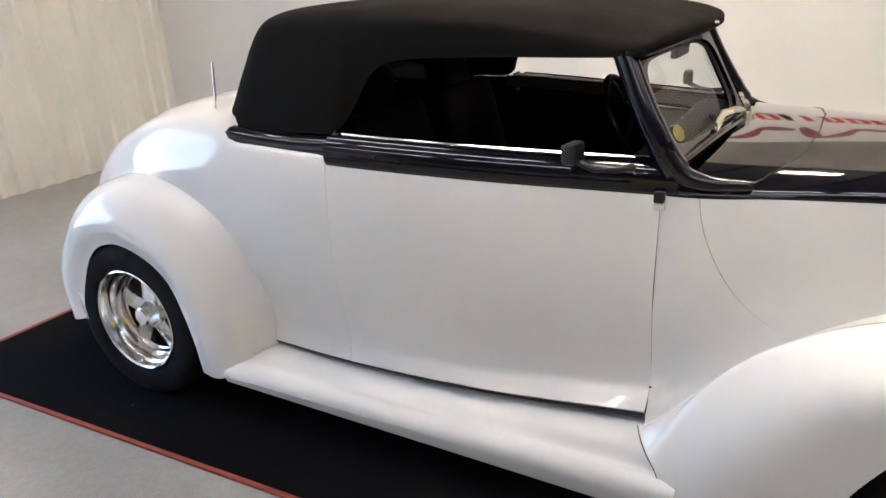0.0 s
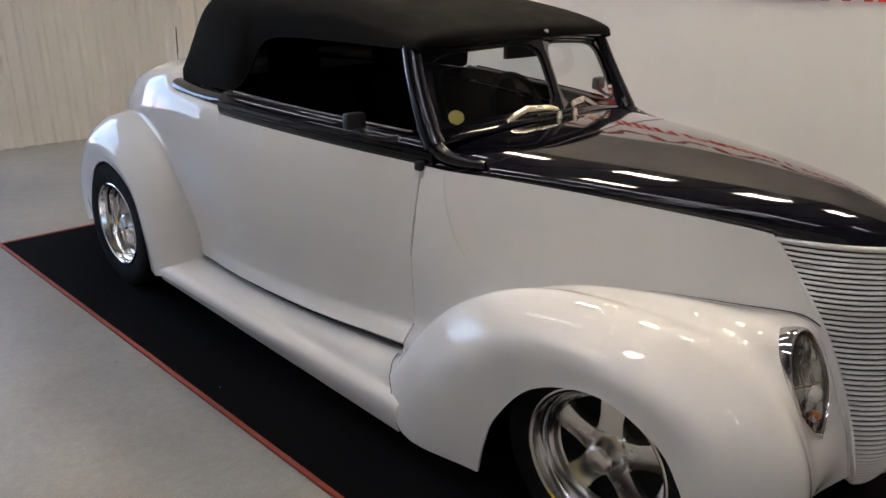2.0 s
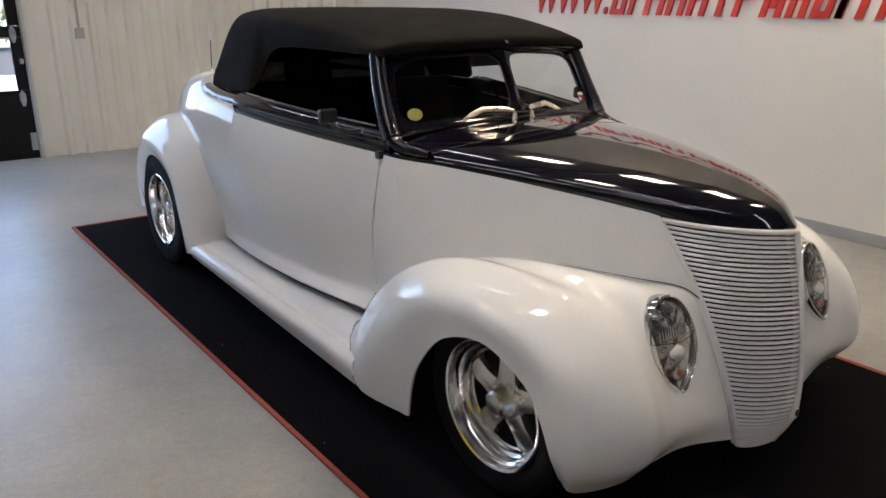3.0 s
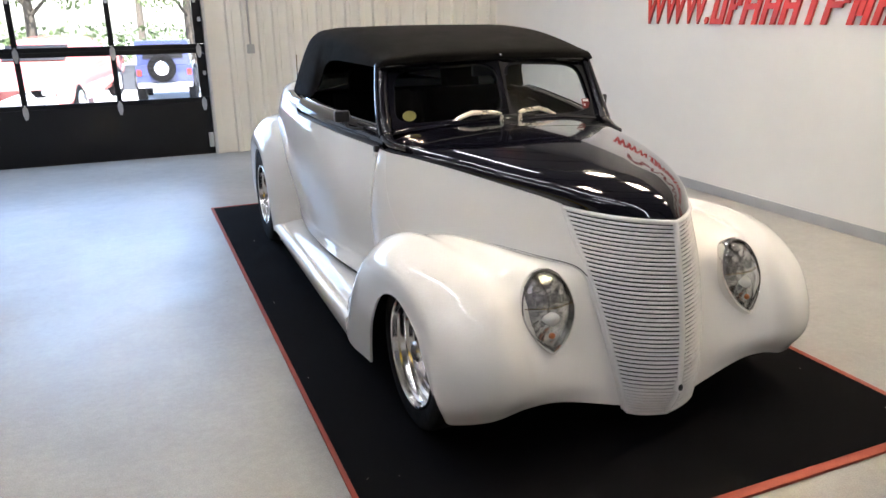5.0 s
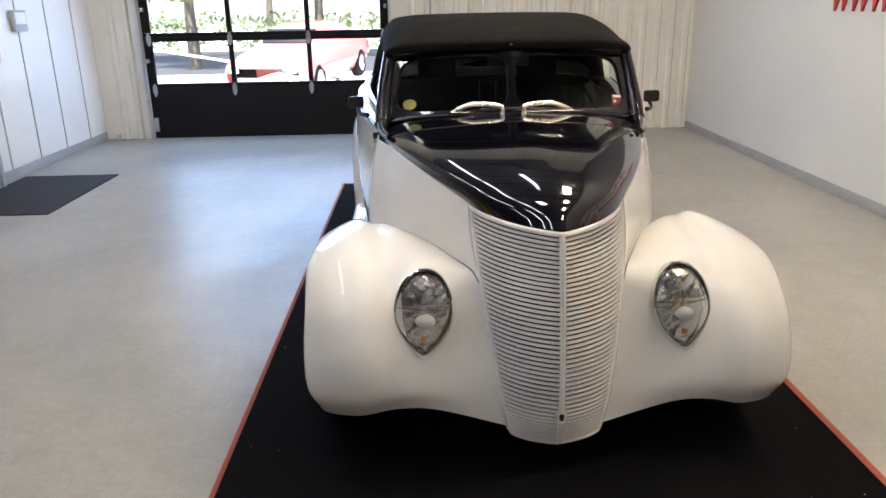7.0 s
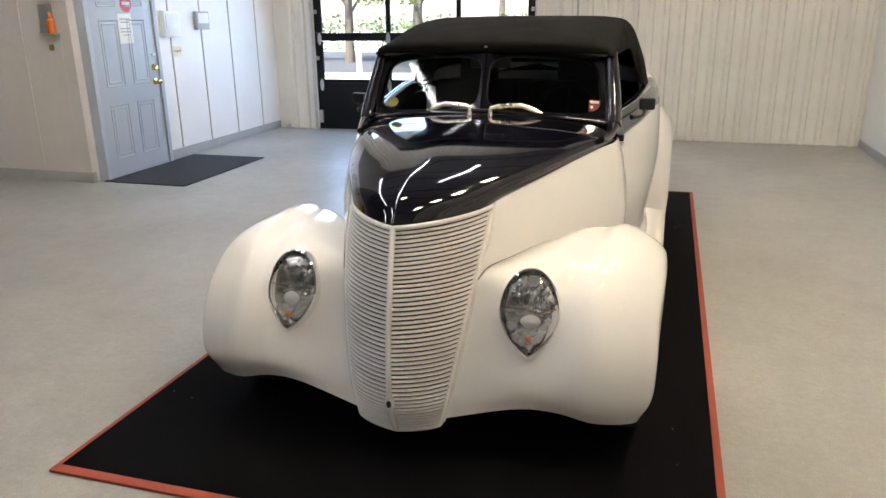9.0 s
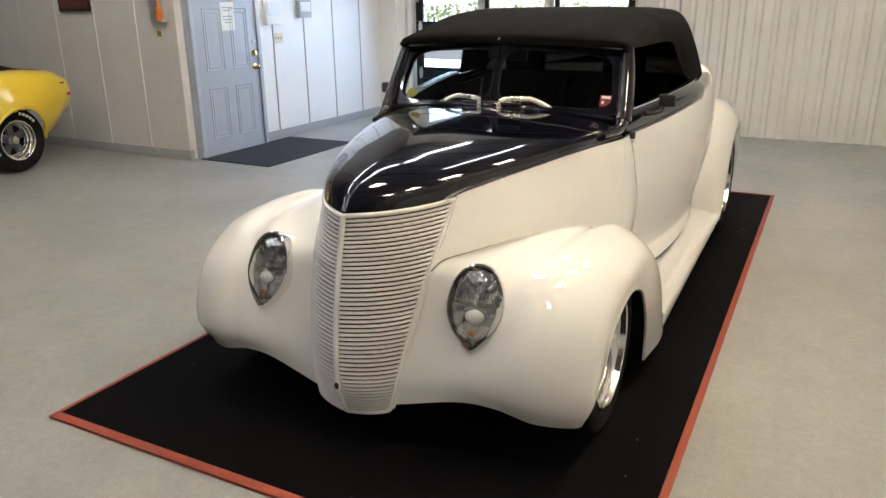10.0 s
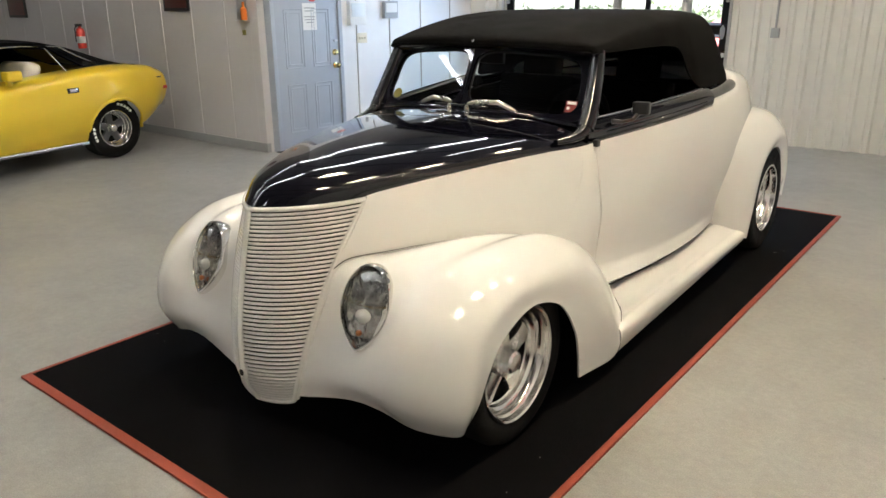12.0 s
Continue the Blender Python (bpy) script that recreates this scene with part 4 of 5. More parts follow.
def lamp_outline(k, n):
    a = 2 * math.pi * k / n
    z = 0.1325 * math.cos(a)
    x = math.copysign(1, math.sin(a)) * (0.088 * math.sqrt(max(0, 1 - (z / 0.1325) ** 2)) if z > 0 else 0.088 * max(0.0, 1 - (-z / 0.1325) ** 1.75) ** 0.8)
    return x, z


def ring_mesh(name, rings, mat, fill=False, n=48, angle=50, ripple=0.0):
    """Rings of the lamp's outline: each a scale and a depth."""
    verts, f = [], []
    for sc, y in rings:
        for k in range(n):
            x, z = lamp_outline(k, n)
            extra = ripple * noise.noise(Vector((x * sc * 42, z * sc * 30, 3.1)))
            verts.append((x * sc, y + extra, (z - 0.01) * sc + 0.01))
    for r in range(len(rings) - 1):
        for k in range(n):
            j = (k + 1) % n
            f.append((r * n + k, r * n + j, (r + 1) * n + j, (r + 1) * n + k))
    if fill:
        f.append(tuple(range((len(rings) - 1) * n, len(rings) * n)))
    return mesh_of(name, verts, f, mat, angle)


for s in (1, -1):
    lamp = part("headlight", ring_mesh("headlight", [(1.04, -0.060), (1.09, -0.030), (1.105, -0.008), (1.098, 0.008), (1.07, 0.017), (1.02, 0.019), (0.975, 0.013), (0.95, 0.002)], RIM_CHROME), car, "chrome teardrop headlight rim", at=pose(s * 0.439, 1.797, 0.560, 21, 0, -s * 5) @ Matrix.Diagonal((1.08, 1.10, 1.045, 1)))
    part("lens", ring_mesh("lens", [(0.965, 0.006), (0.90, 0.017), (0.77, 0.028), (0.58, 0.036), (0.38, 0.041), (0.18, 0.043), (0.03, 0.044)], LENS, True), lamp, "clear domed lens").visible_shadow = False
    part("reflector", ring_mesh("reflector", [(0.955, 0.004), (0.88, 0.010), (0.78, 0.014), (0.66, 0.017), (0.52, 0.019), (0.36, 0.020), (0.20, 0.020), (0.03, 0.020)], LAMP_SILVER, True, ripple=0.010), lamp, "silvered reflector")
    bm = bmesh.new()
    for k in range(17):
        x0 = -0.060 + 0.0075 * k
        drop = 0.020 * (x0 / 0.06) ** 2
        rod = bmesh.ops.create_cone(bm, cap_ends=True, segments=8, radius1=0.0018, radius2=0.0012, depth=0.040 - 0.012 * abs(x0) / 0.06)
        bmesh.ops.translate(bm, vec=(x0, 0.034 - drop, 0.040 - 0.006 * abs(x0) / 0.06), verts=rod["verts"])
    part("flutes", bm_mesh("flutes", bm, FLUTE), lamp, "moulded lens flutes")
    part("bulb", lathe("bulb", [(0.0, 0.026), (0.012, 0.024), (0.024, 0.016), (0.032, 0.002), (0.033, -0.008), (0.022, -0.028), (0.012, -0.045)], OPAL, 24), lamp, "opal white bulb", at=pose(-0.004, 0.009, -0.028, 0, 0, 90) @ Matrix.Diagonal((1, 1.15, 0.85, 1)))
    part("marker_bulb", lathe("marker_bulb", [(0.0, 0.020), (0.009, 0.016), (0.013, 0.0), (0.013, -0.03)], AMBER, 16), lamp, "amber marker bulb", at=pose(0, 0.006, -0.082, 0, 0, 90))
    part("cross_bar", tube("cross_bar", [(-0.082, 0.014, 0.016), (-0.04, 0.034, 0.010), (0, 0.042, 0.008), (0.04, 0.034, 0.010), (0.082, 0.014, 0.016)], 0.0016, BRASS, 6), lamp)

# ---- wheels ----


def wheel(radius, width, rim, spokes=None):
    """A chrome-lipped five-spoke wheel, its face towards +x, its hub at the origin."""
    root = new("wheel")
    h = width / 2
    tyre = part("tyre", lathe("tyre", [(rim * 0.97, -h * 0.75), (rim * 1.06, -h * 0.98), (radius * 0.9, -h), (radius * 0.975, -h * 0.9), (radius, -h * 0.7), (radius, h * 0.7), (radius * 0.975, h * 0.9), (radius * 0.93, h * 0.985),
                                    (radius * 0.86, h * 1.02), (rim * 1.14, h), (rim * 1.05, h * 0.95), (rim * 0.99, h * 0.86)], RUBBER, 64), root, "black rubber tyre")
    part("rim", lathe("rim", [(rim * 1.0, h * 0.84), (rim * 1.03, h * 0.92), (rim * 1.025, h * 0.98), (rim * 1.0, h * 1.0), (rim * 0.965, h * 0.96), (rim * 0.945, h * 0.74), (rim * 0.91, h * 0.68), (rim * 0.895, h * 0.64), (rim * 0.875, h * 0.40), (rim * 0.845, h * 0.34),
                              (rim * 0.825, h * 0.31), (rim * 0.80, h * 0.14), (rim * 0.77, h * 0.10), (rim * 0.755, -h * 0.6)], POLISHED, 64), root, "polished deep-dish rim")
    face = h * 0.26
    part("hub_face", lathe("hub_face", [(0.0, face), (rim * 0.30, face), (rim * 0.36, face - 0.012), (rim * 0.36, face - 0.04)], spokes or ALLOY, 32), root)
    part("hub_cap", lathe("hub_cap", [(0.0, face + 0.052), (rim * 0.15, face + 0.050), (rim * 0.195, face + 0.042), (rim * 0.22, face + 0.010), (rim * 0.25, face)], ALLOY, 28), root, "polished centre cap")
    part("brake_drum", lathe("brake_drum", [(0.0, -0.01), (rim * 0.78, -0.01), (rim * 0.79, -0.06)], HARD_DARK, 32), root)
    for k in range(5):
        a, w0, w1 = radians(72 * k + 18), rim * 0.215, rim * 0.165
        bm = bmesh.new()
        quad = []
        for r, w, x in ((rim * 0.18, w0, face + 0.001), (rim * 0.50, w1 * 1.1, face - 0.002), (rim * 0.84, w1 * 1.35, face - 0.008)):
            quad.append([bm.verts.new((x - dx, r, sgn * w * sc)) for sgn, dx, sc in ((-1, 0.034, 1.0), (-1, 0.006, 0.9), (1, 0.006, 0.9), (1, 0.034, 1.0))])
            quad[-1].insert(2, bm.verts.new((x + 0.002, r, 0)))
        for q0, q1 in zip(quad, quad[1:]):
            for j in range(4):
                bm.faces.new((q0[j], q0[j + 1], q1[j + 1], q1[j]))
        bmesh.ops.rotate(bm, verts=bm.verts, matrix=Matrix.Rotation(a, 3, "X"))
        part("spoke", bm_mesh("spoke", bm, spokes or ALLOY, 25), root, "dark metal spoke" if spokes else "polished alloy spoke")
    return root


def place_wheel(radius, width, rim, x, y):
    for s in (1, -1):
        w = wheel(radius, width, rim)
        w.parent = car
        w.matrix_basis = pose(s * x, y, radius + 0.011, 0, 0, 0 if s > 0 else 180)


place_wheel(0.302, 0.19, 0.213, 0.728, 1.424)
place_wheel(0.330, 0.23, 0.208, 0.760, -1.41)

# ---- panel seams and welting ----


def hood_side_point(v, w):
    top = np.array([hermite(HOOD_V, q, [v])[0] for q in (EDGE_X, EDGE_Y, EDGE_Z)])
    low = np.array([hermite(HOOD_V, q, [v])[0] for q in (LOW_X, LOW_Y, LOW_Z)])
    p = top * (1 - w) + low * w + np.array((0.022 * math.sin(math.pi * w) * (1 - 0.6 * v), 0, 0))
    p[0] = cowl_fit(v, p[0], p[2])
    return p


def fender_line():
    """Where the hood side dips under the front fender."""
    g = net(FRONT_FENDER, 120, 70)
    nn = grid_normals(g).reshape(-1, 3)
    q = g.reshape(-1, 3)
    line = []
    for v in np.linspace(0.66, 0.998, 26):
        for w in np.linspace(0.55, 1.12, 58):
            p = hood_side_point(v, w)
            k = int(((q - p) ** 2).sum(1).argmin())
            n = nn[k] if nn[k] @ (0.3, 0.1, 1.0) > 0 else -nn[k]
            if (p - q[k]) @ n < 0.003:
                line.append(p + (0.0105, 0.005, 0.007))
                break
    line = np.array(line)
    for _ in range(3):
        line[1:-1] = (line[:-2] + 2 * line[1:-1] + line[2:]) / 4
    return line


hood_pts = hood_grid(161, 21)
for s in (1, -1):
    seam = [hood_side_point(0.080 + 0.27 * w**1.5, w) + (0.001, 0, 0) for w in np.linspace(0.0, 0.8, 18)]
    part("hood_seam", tube("hood_seam", seam, 0.0009, SEAM, 6, side=s), car)
    low = fender_line()
    part("hood_welt", tube("hood_welt", low, np.linspace(0.0004, 0.0021, len(low)), SEAM, 6, side=s), car, "thin dark welt under the hood side")
    rear = [hood_pts[round(160 * (0.085 + 0.075 * math.sin(math.pi / 2 * k / 20)))][k] + (0, 0, -0.0008) for k in range(21)]
    part("hood_gap", tube("hood_gap", rear, 0.0022, SEAM, 6, side=s), car)
    rim = [hood_side_point(1.0, w) + (0.003, 0.004, 0) for w in np.linspace(0.0, 1.0, 8)]
    part("grille_flange", tube("grille_flange", np.array(rim) + (-0.002, -0.008, 0), 0.007, PAINT_WHITE, 8, side=s), car)
    join = hermite(GS, GE, np.linspace(0.0, 1.0, 22)) + (0.007, -0.008, 0)
    part("fender_flange", tube("fender_flange", join, 0.008, PAINT_WHITE, 8, side=s), car)
    fender_rear = net(FRONT_FENDER, 72, 51)[-1, 9:] + (0, -0.002, 0.002)
    part("board_joint", tube("board_joint", fender_rear, 0.0014, SEAM, 6, side=s), car)
    rear_front = net(REAR_FENDER, 64, 36)[0, 8:] + (0, 0.002, 0.001)
    part("board_joint", tube("board_joint", rear_front, 0.0014, SEAM, 6, side=s), car)

# ---- mirrors, wipers, antenna, stickers ----


def blade_strip(name, path, half, side):
    """A flat bright strip along a path, lying back with the glass, its long edges rolled."""
    pts, hs = hermite(np.arange(len(path)), path, np.linspace(0, len(path) - 1, 9)), np.interp(np.linspace(0, 1, 9), np.linspace(0, 1, len(half)), half)
    up, out = np.array((0.0, -0.45, 0.89)), np.array((0.0, 0.89, 0.45))
    ring = [(-1.0, -0.002), (-0.92, 0.002), (-0.4, 0.004), (0.4, 0.004), (0.92, 0.002), (1.0, -0.002)]
    g = np.array([[q + up * h * e + out * d for e, d in ring] for q, h in zip(pts, hs)])
    return sheet(name, g, WIPER, 0.003, side)


for s in (1, -1):
    mir = part("door_mirror", box("door_mirror", (0.076, 0.038, 0.056), (0, 0, 0), TRIM_BLACK, 0.017, segments=4), car, "small black door mirror", at=pose(s * 0.748, 0.372, 1.090, 0, 0, -s * 8))
    part("mirror_glass", box("mirror_glass", (0.052, 0.003, 0.034), (0, -0.0185, 0), CHROME, 0.001), mir, "mirror glass")
    part("mirror_arm", tube("mirror_arm", [(-s * 0.012, 0.004, -0.024), (-s * 0.020, 0.05, -0.045), (-s * 0.050, 0.10, -0.048), (-s * 0.085, 0.135, -0.045)], [0.010, 0.008, 0.008, 0.012], TRIM_BLACK, 8), mir)
    wip = part("wiper", blade_strip("wiper", [(0.045, 0.700, 1.092), (0.090, 0.679, 1.101), (0.188, 0.657, 1.103)], [0.006, 0.0085, 0.0085], s), car, "chrome wiper arm")
    part("wiper_blade", blade_strip("wiper_blade", [(0.178, 0.661, 1.106), (0.235, 0.657, 1.088), (0.286, 0.655, 1.066)], [0.0085, 0.0085, 0.005], s), wip, "chrome blade holder")
    part("wiper_rubber", tube("wiper_rubber", [(s * 0.06, 0.690, 1.078), (s * 0.15, 0.668, 1.078), (s * 0.27, 0.648, 1.052)], 0.004, RUBBER, 6), wip, "black rubber blade")
    part("wiper_foot", lathe("wiper_foot", [(0.0, 0.034), (0.008, 0.032), (0.010, 0.014), (0.015, 0.0)], WIPER, 16), wip, at=pose(s * 0.050, 0.712, 1.056, 0, -90, 0))
part("wiper_link", tube("wiper_link", [(-0.15, 0.690, 1.082), (-0.05, 0.706, 1.086), (0.0, 0.712, 1.086), (0.05, 0.706, 1.086), (0.15, 0.690, 1.082)], 0.005, TRIM_BLACK, 8), car, "dark wiper linkage")
ant = part("antenna", tube("antenna", [(0.655, -1.00, 1.050), (0.656, -0.99, 1.17), (0.656, -0.975, 1.322)], [0.006, 0.005, 0.004], CHROME, 8), car, "short chrome antenna")
part("antenna_base", lathe("antenna_base", [(0.0, 0.018), (0.007, 0.016), (0.013, 0.0)], CHROME, 14), ant, at=pose(0.655, -1.000, 1.076, 0, -90, 0))

YELLOW_STICK = material("yellow_sticker", (0.22, 0.20, 0.04), 0.5)
RED_STICK = material("red_sticker", (0.20, 0.018, 0.015), 0.5)


def on_glass(s, u, v):
    c = ws_point(u, v, -0.006) * (s, 1, 1)
    a, b = ws_point(0.2, 0.5) * (s, 1, 1), ws_point(0.8, 0.5) * (s, 1, 1)
    xa = Vector(b - a).normalized() * s
    za = Vector((ws_point(0.5, 0.9) - ws_point(0.5, 0.1)) * (s, 1, 1)).normalized()
    ya = za.cross(xa).normalized()
    za = xa.cross(ya)
    m = Matrix((xa, ya, za)).transposed().to_4x4()
    m.translation = Vector(c)
    return m


part("round_sticker", plate("round_sticker", [(0.033 * math.cos(2 * math.pi * k / 24), 0.025 * math.sin(2 * math.pi * k / 24)) for k in range(24)], 0.001, YELLOW_STICK), car, "oval yellow sticker inside the glass", at=on_glass(1, 0.83, 0.20))
st = part("square_sticker", plate("square_sticker", rounded(0.052, 0.052, 0.003), 0.001, RED_STICK), car, "red and white sticker inside the glass", at=on_glass(-1, 0.895, 0.215))
part("sticker_band", plate("sticker_band", rounded(0.040, 0.012, 0.001), 0.001, PAPER), st, "white band", at=pose(0, 0.0015, 0.016))
part("sticker_mark", plate("sticker_mark", rounded(0.014, 0.014, 0.006), 0.001, PAPER), st, "white round mark", at=pose(0.012, 0.0015, -0.008))
part("rear_view_mirror", box("rear_view_mirror", (0.20, 0.022, 0.05), (0.0, 0.485, 1.283), TRIM_BLACK, 0.008), car, "interior rear-view mirror")

# ---- cabin ----
part("cabin_floor", box("cabin_floor", (1.36, 1.55, 0.03), (0, -0.12, 0.32), VINYL, 0.005), car)
part("firewall", box("firewall", (1.20, 0.03, 0.62), (0, 0.60, 0.68), HARD_DARK, 0.01), car)
dash = part("dashboard", tube("dashboard", hermite([0, 1, 2, 3, 4], [(0.60, 0.50, 0.985), (0.30, 0.54, 1.015), (0, 0.56, 1.025), (-0.30, 0.54, 1.015), (-0.60, 0.50, 0.985)], np.linspace(0, 4, 24)), 0.075, VINYL, 14, flat=0.6), car, "dark dashboard")
for k, dx in enumerate((-0.44, -0.30, -0.16, 0.0)):
    part("gauge", lathe("gauge", [(0.0, 0.004), (0.036, 0.004), (0.042, 0.010), (0.046, 0.0)], CHROME, 24), dash, "chrome ringed gauge", at=pose(dx, 0.478, 0.985, 0, 0, -90))
wheel_turn = pose(-0.34, 0.22, 0.985, 0, 0, -90) @ pose(0, 0, 0, 0, 24, 0)
a = np.linspace(0, 2 * math.pi, 40, endpoint=False)
steer = part("steering_wheel", tube("steering_wheel", np.stack([0 * a, 0.17 * np.cos(a), 0.17 * np.sin(a)], -1), 0.014, VINYL, 8, closed=True), car, "dark steering wheel", at=wheel_turn)
for k in range(3):
    w = radians(90 + 120 * k)
    part("steering_spoke", tube("steering_spoke", [(-0.03, 0, 0), (0, 0.165 * math.cos(w), 0.165 * math.sin(w))], 0.010, VINYL, 8, flat=0.5), steer)
part("steering_column", tube("steering_column", [(-0.34, 0.24, 0.98), (-0.34, 0.58, 0.80)], 0.022, VINYL, 10), car)
for s in (1, -1):
    seat = part("seat", box("seat", (0.54, 0.52, 0.20), (s * 0.31, -0.18, 0.50), VINYL, 0.06, segments=4), car, "dark upholstered bucket seat")
    part("backrest", box("backrest", (0.52, 0.16, 0.58), (0, 0, 0), VINYL, 0.06, segments=4), seat, at=pose(s * 0.31, -0.48, 0.83, 14, 0, 0))
    part("headrest", box("headrest", (0.24, 0.10, 0.15), (0, 0, 0), VINYL, 0.04, segments=4), seat, at=pose(s * 0.31, -0.56, 1.17, 10, 0, 0))
    part("door_card", sheet("door_card", side_grid(0.56, -0.50, 14, inset=0.06), VINYL, 0.008, s, flip=True), car, "dark door trim")
    rows = [[belt_at(y)[0] + (-0.075, 0, 0.078), belt_at(y)[0] + (-0.095, 0, 0.03)] for y in np.linspace(0.56, -0.45, 12)]
    part("door_sill_cap", sheet("door_sill_cap", np.array(rows), VINYL, 0.012, s), car)
part("rear_bulkhead", box("rear_bulkhead", (1.34, 0.04, 0.75), (0, -0.78, 0.70), VINYL, 0.02), car)
part("parcel_shelf", box("parcel_shelf", (1.32, 0.36, 0.03), (0, -0.80, 1.075), VINYL, 0.01), car)

# ---- things on the walls ----


def wall_box(name, label, category, size, y, z, mat, face=None):
    root = thing(name, label, category, at=pose(SIDE_X - size[1] / 2 - 0.001, y, z, 0, 0, -90))
    part("case", box("case", size, (0, 0, 0), mat, 0.008), root)
    if face:
        part("front_panel", box("front_panel", (size[0] * 0.82, 0.006, size[2] * 0.55), (0, -size[1] / 2 - 0.002, size[2] * 0.12), face, 0.002), root)
    return root


wall_box("alarm_panel", "white metal control box on the wall", "control box", (0.27, 0.06, 0.27), -3.08, 1.435, PAPER, PALE_SCREEN)
wall_box("keypad", "grey keypad with pale screen on the wall", "keypad", (0.24, 0.05, 0.20), -3.67, 1.465, GREY_PLASTIC, PAPER)
sw = wall_box("switch_plate", "cream triple light switch plate", "light switch", (0.17, 0.010, 0.115), -3.18, 1.15, SWITCH)
for dx in (-0.046, 0.0, 0.046):
    part("switch_lever", box("switch_lever", (0.010, 0.014, 0.026), (dx, -0.008, 0), SWITCH, 0.003), sw)
tag = thing("notice", "white paper notice taped to the door", "notice", at=pose(SIDE_X - 0.0825, -2.30, 1.405, 0, 0, -90))
part("sheet", plate("sheet", rounded(0.20, 0.28, 0.004), 0.001, PAPER), tag, at=pose(0, 0, 0))
for k, (w, z) in enumerate(((0.15, 0.09), (0.13, 0.06), (0.15, 0.0), (0.14, -0.03), (0.10, -0.06))):
    part("print_line", plate("print_line", rounded(w, 0.012, 0.002), 0.0008, GREY_PLASTIC), tag, at=pose(0, -0.0016, z))
octo = [(0.085 * math.cos(radians(22.5 + 45 * k)), 0.085 * math.sin(radians(22.5 + 45 * k))) for k in range(8)]
stop = thing("stop_sticker", "small red octagonal stop sign on the door", "sign", at=pose(SIDE_X - 0.0825, -2.345, 1.64, 0, 0, -90))
part("disc", plate("disc", octo, 0.001, RED_SIGN), stop)
part("band", plate("band", rounded(0.11, 0.03, 0.002), 0.0008, PAPER), stop, "white band", at=pose(0, -0.0016, 0))

bx = thing("conduit_box", "grey metal junction box on the ribbed wall", "junction box")
part("case", box("case", (0.085, 0.045, 0.105), (0.285, BACK_Y + 0.045, 1.205), GREY_PLASTIC, 0.006), bx)
part("pipe", tube("pipe", [(0.285, BACK_Y + 0.045, 1.25), (0.285, BACK_Y + 0.045, TOP_Z)], 0.012, GREY_PLASTIC, 8), bx, "grey conduit")
thing("floor_stub", "small capped pipe stub at the wall foot", "pipe stub", me=tube("floor_stub", [(4.22, BACK_Y + 0.10, 0.0), (4.22, BACK_Y + 0.10, 0.07)], 0.025, GALV, 12))

rack = thing("tool_rack", "small wire rack with a bottle on the wall", "wall rack")
part("back_wire", box("back_wire", (0.17, 0.008, 0.27), (4.63, STEP_Y + 0.010, 1.50), GALV, 0.003), rack)
part("shelf", box("shelf", (0.18, 0.07, 0.012), (4.60, STEP_Y + 0.04, 1.375), GALV, 0.003), rack)
thing("spray_bottle", "orange spray bottle with dark cap in the rack", "bottle", at=pose(4.560, STEP_Y + 0.045, 1.382) @ pose(0, 0, 0, 0, -90, 0),
      me=lathe("spray_bottle", [(0.0, 0.0), (0.032, 0.0), (0.034, 0.01), (0.032, 0.11), (0.014, 0.13), (0.013, 0.18), (0.0, 0.18)], ORANGE, 20))
thing("yellow_tag", "small yellow tag on the wall", "tag", me=box("yellow_tag", (0.055, 0.008, 0.055), (4.628, STEP_Y + 0.005, 1.255), YELLOW_STICK, 0.003))
for nm, x0, x1, z0 in (("framed_picture", 5.56, 6.05, 1.47), ("framed_picture", 9.60, 10.15, 1.38)):
    pic = thing(nm, "dark framed picture on the board wall", "picture")
    part("frame", box("frame", (x1 - x0, 0.025, 0.55), ((x0 + x1) / 2, STEP_Y + 0.014, z0 + 0.275), TRIM_BLACK, 0.005), pic)
    part("print", box("print", (x1 - x0 - 0.07, 0.006, 0.48), ((x0 + x1) / 2, STEP_Y + 0.028, z0 + 0.275), DARK_PRINT, 0.001), pic)
ext = thing("fire_extinguisher", "red fire extinguisher hung on the wall", "fire extinguisher", at=pose(8.00, STEP_Y + 0.07, 1.0) @ Matrix.Scale(0.70, 4))
part("bottle", lathe("bottle", [(0.0, 0.0), (0.07, 0.0), (0.078, 0.012), (0.078, 0.30), (0.06, 0.36), (0.028, 0.38), (0.025, 0.41), (0.0, 0.41)], RED_SIGN, 24), ext, at=pose(0, 0, 0, 0, -90, 0))
part("label", lathe("label", [(0.0792, 0.10), (0.0792, 0.22)], PAPER, 24), ext, "pale label", at=pose(0, 0, 0, 0, -90, 0))
part("valve", box("valve", (0.05, 0.12, 0.05), (0, 0.02, 0.425), TRIM_BLACK, 0.008), ext)
part("hose", tube("hose", [(0.03, 0.04, 0.42), (0.10, 0.05, 0.36), (0.10, 0.05, 0.12)], 0.012, RUBBER, 8), ext)

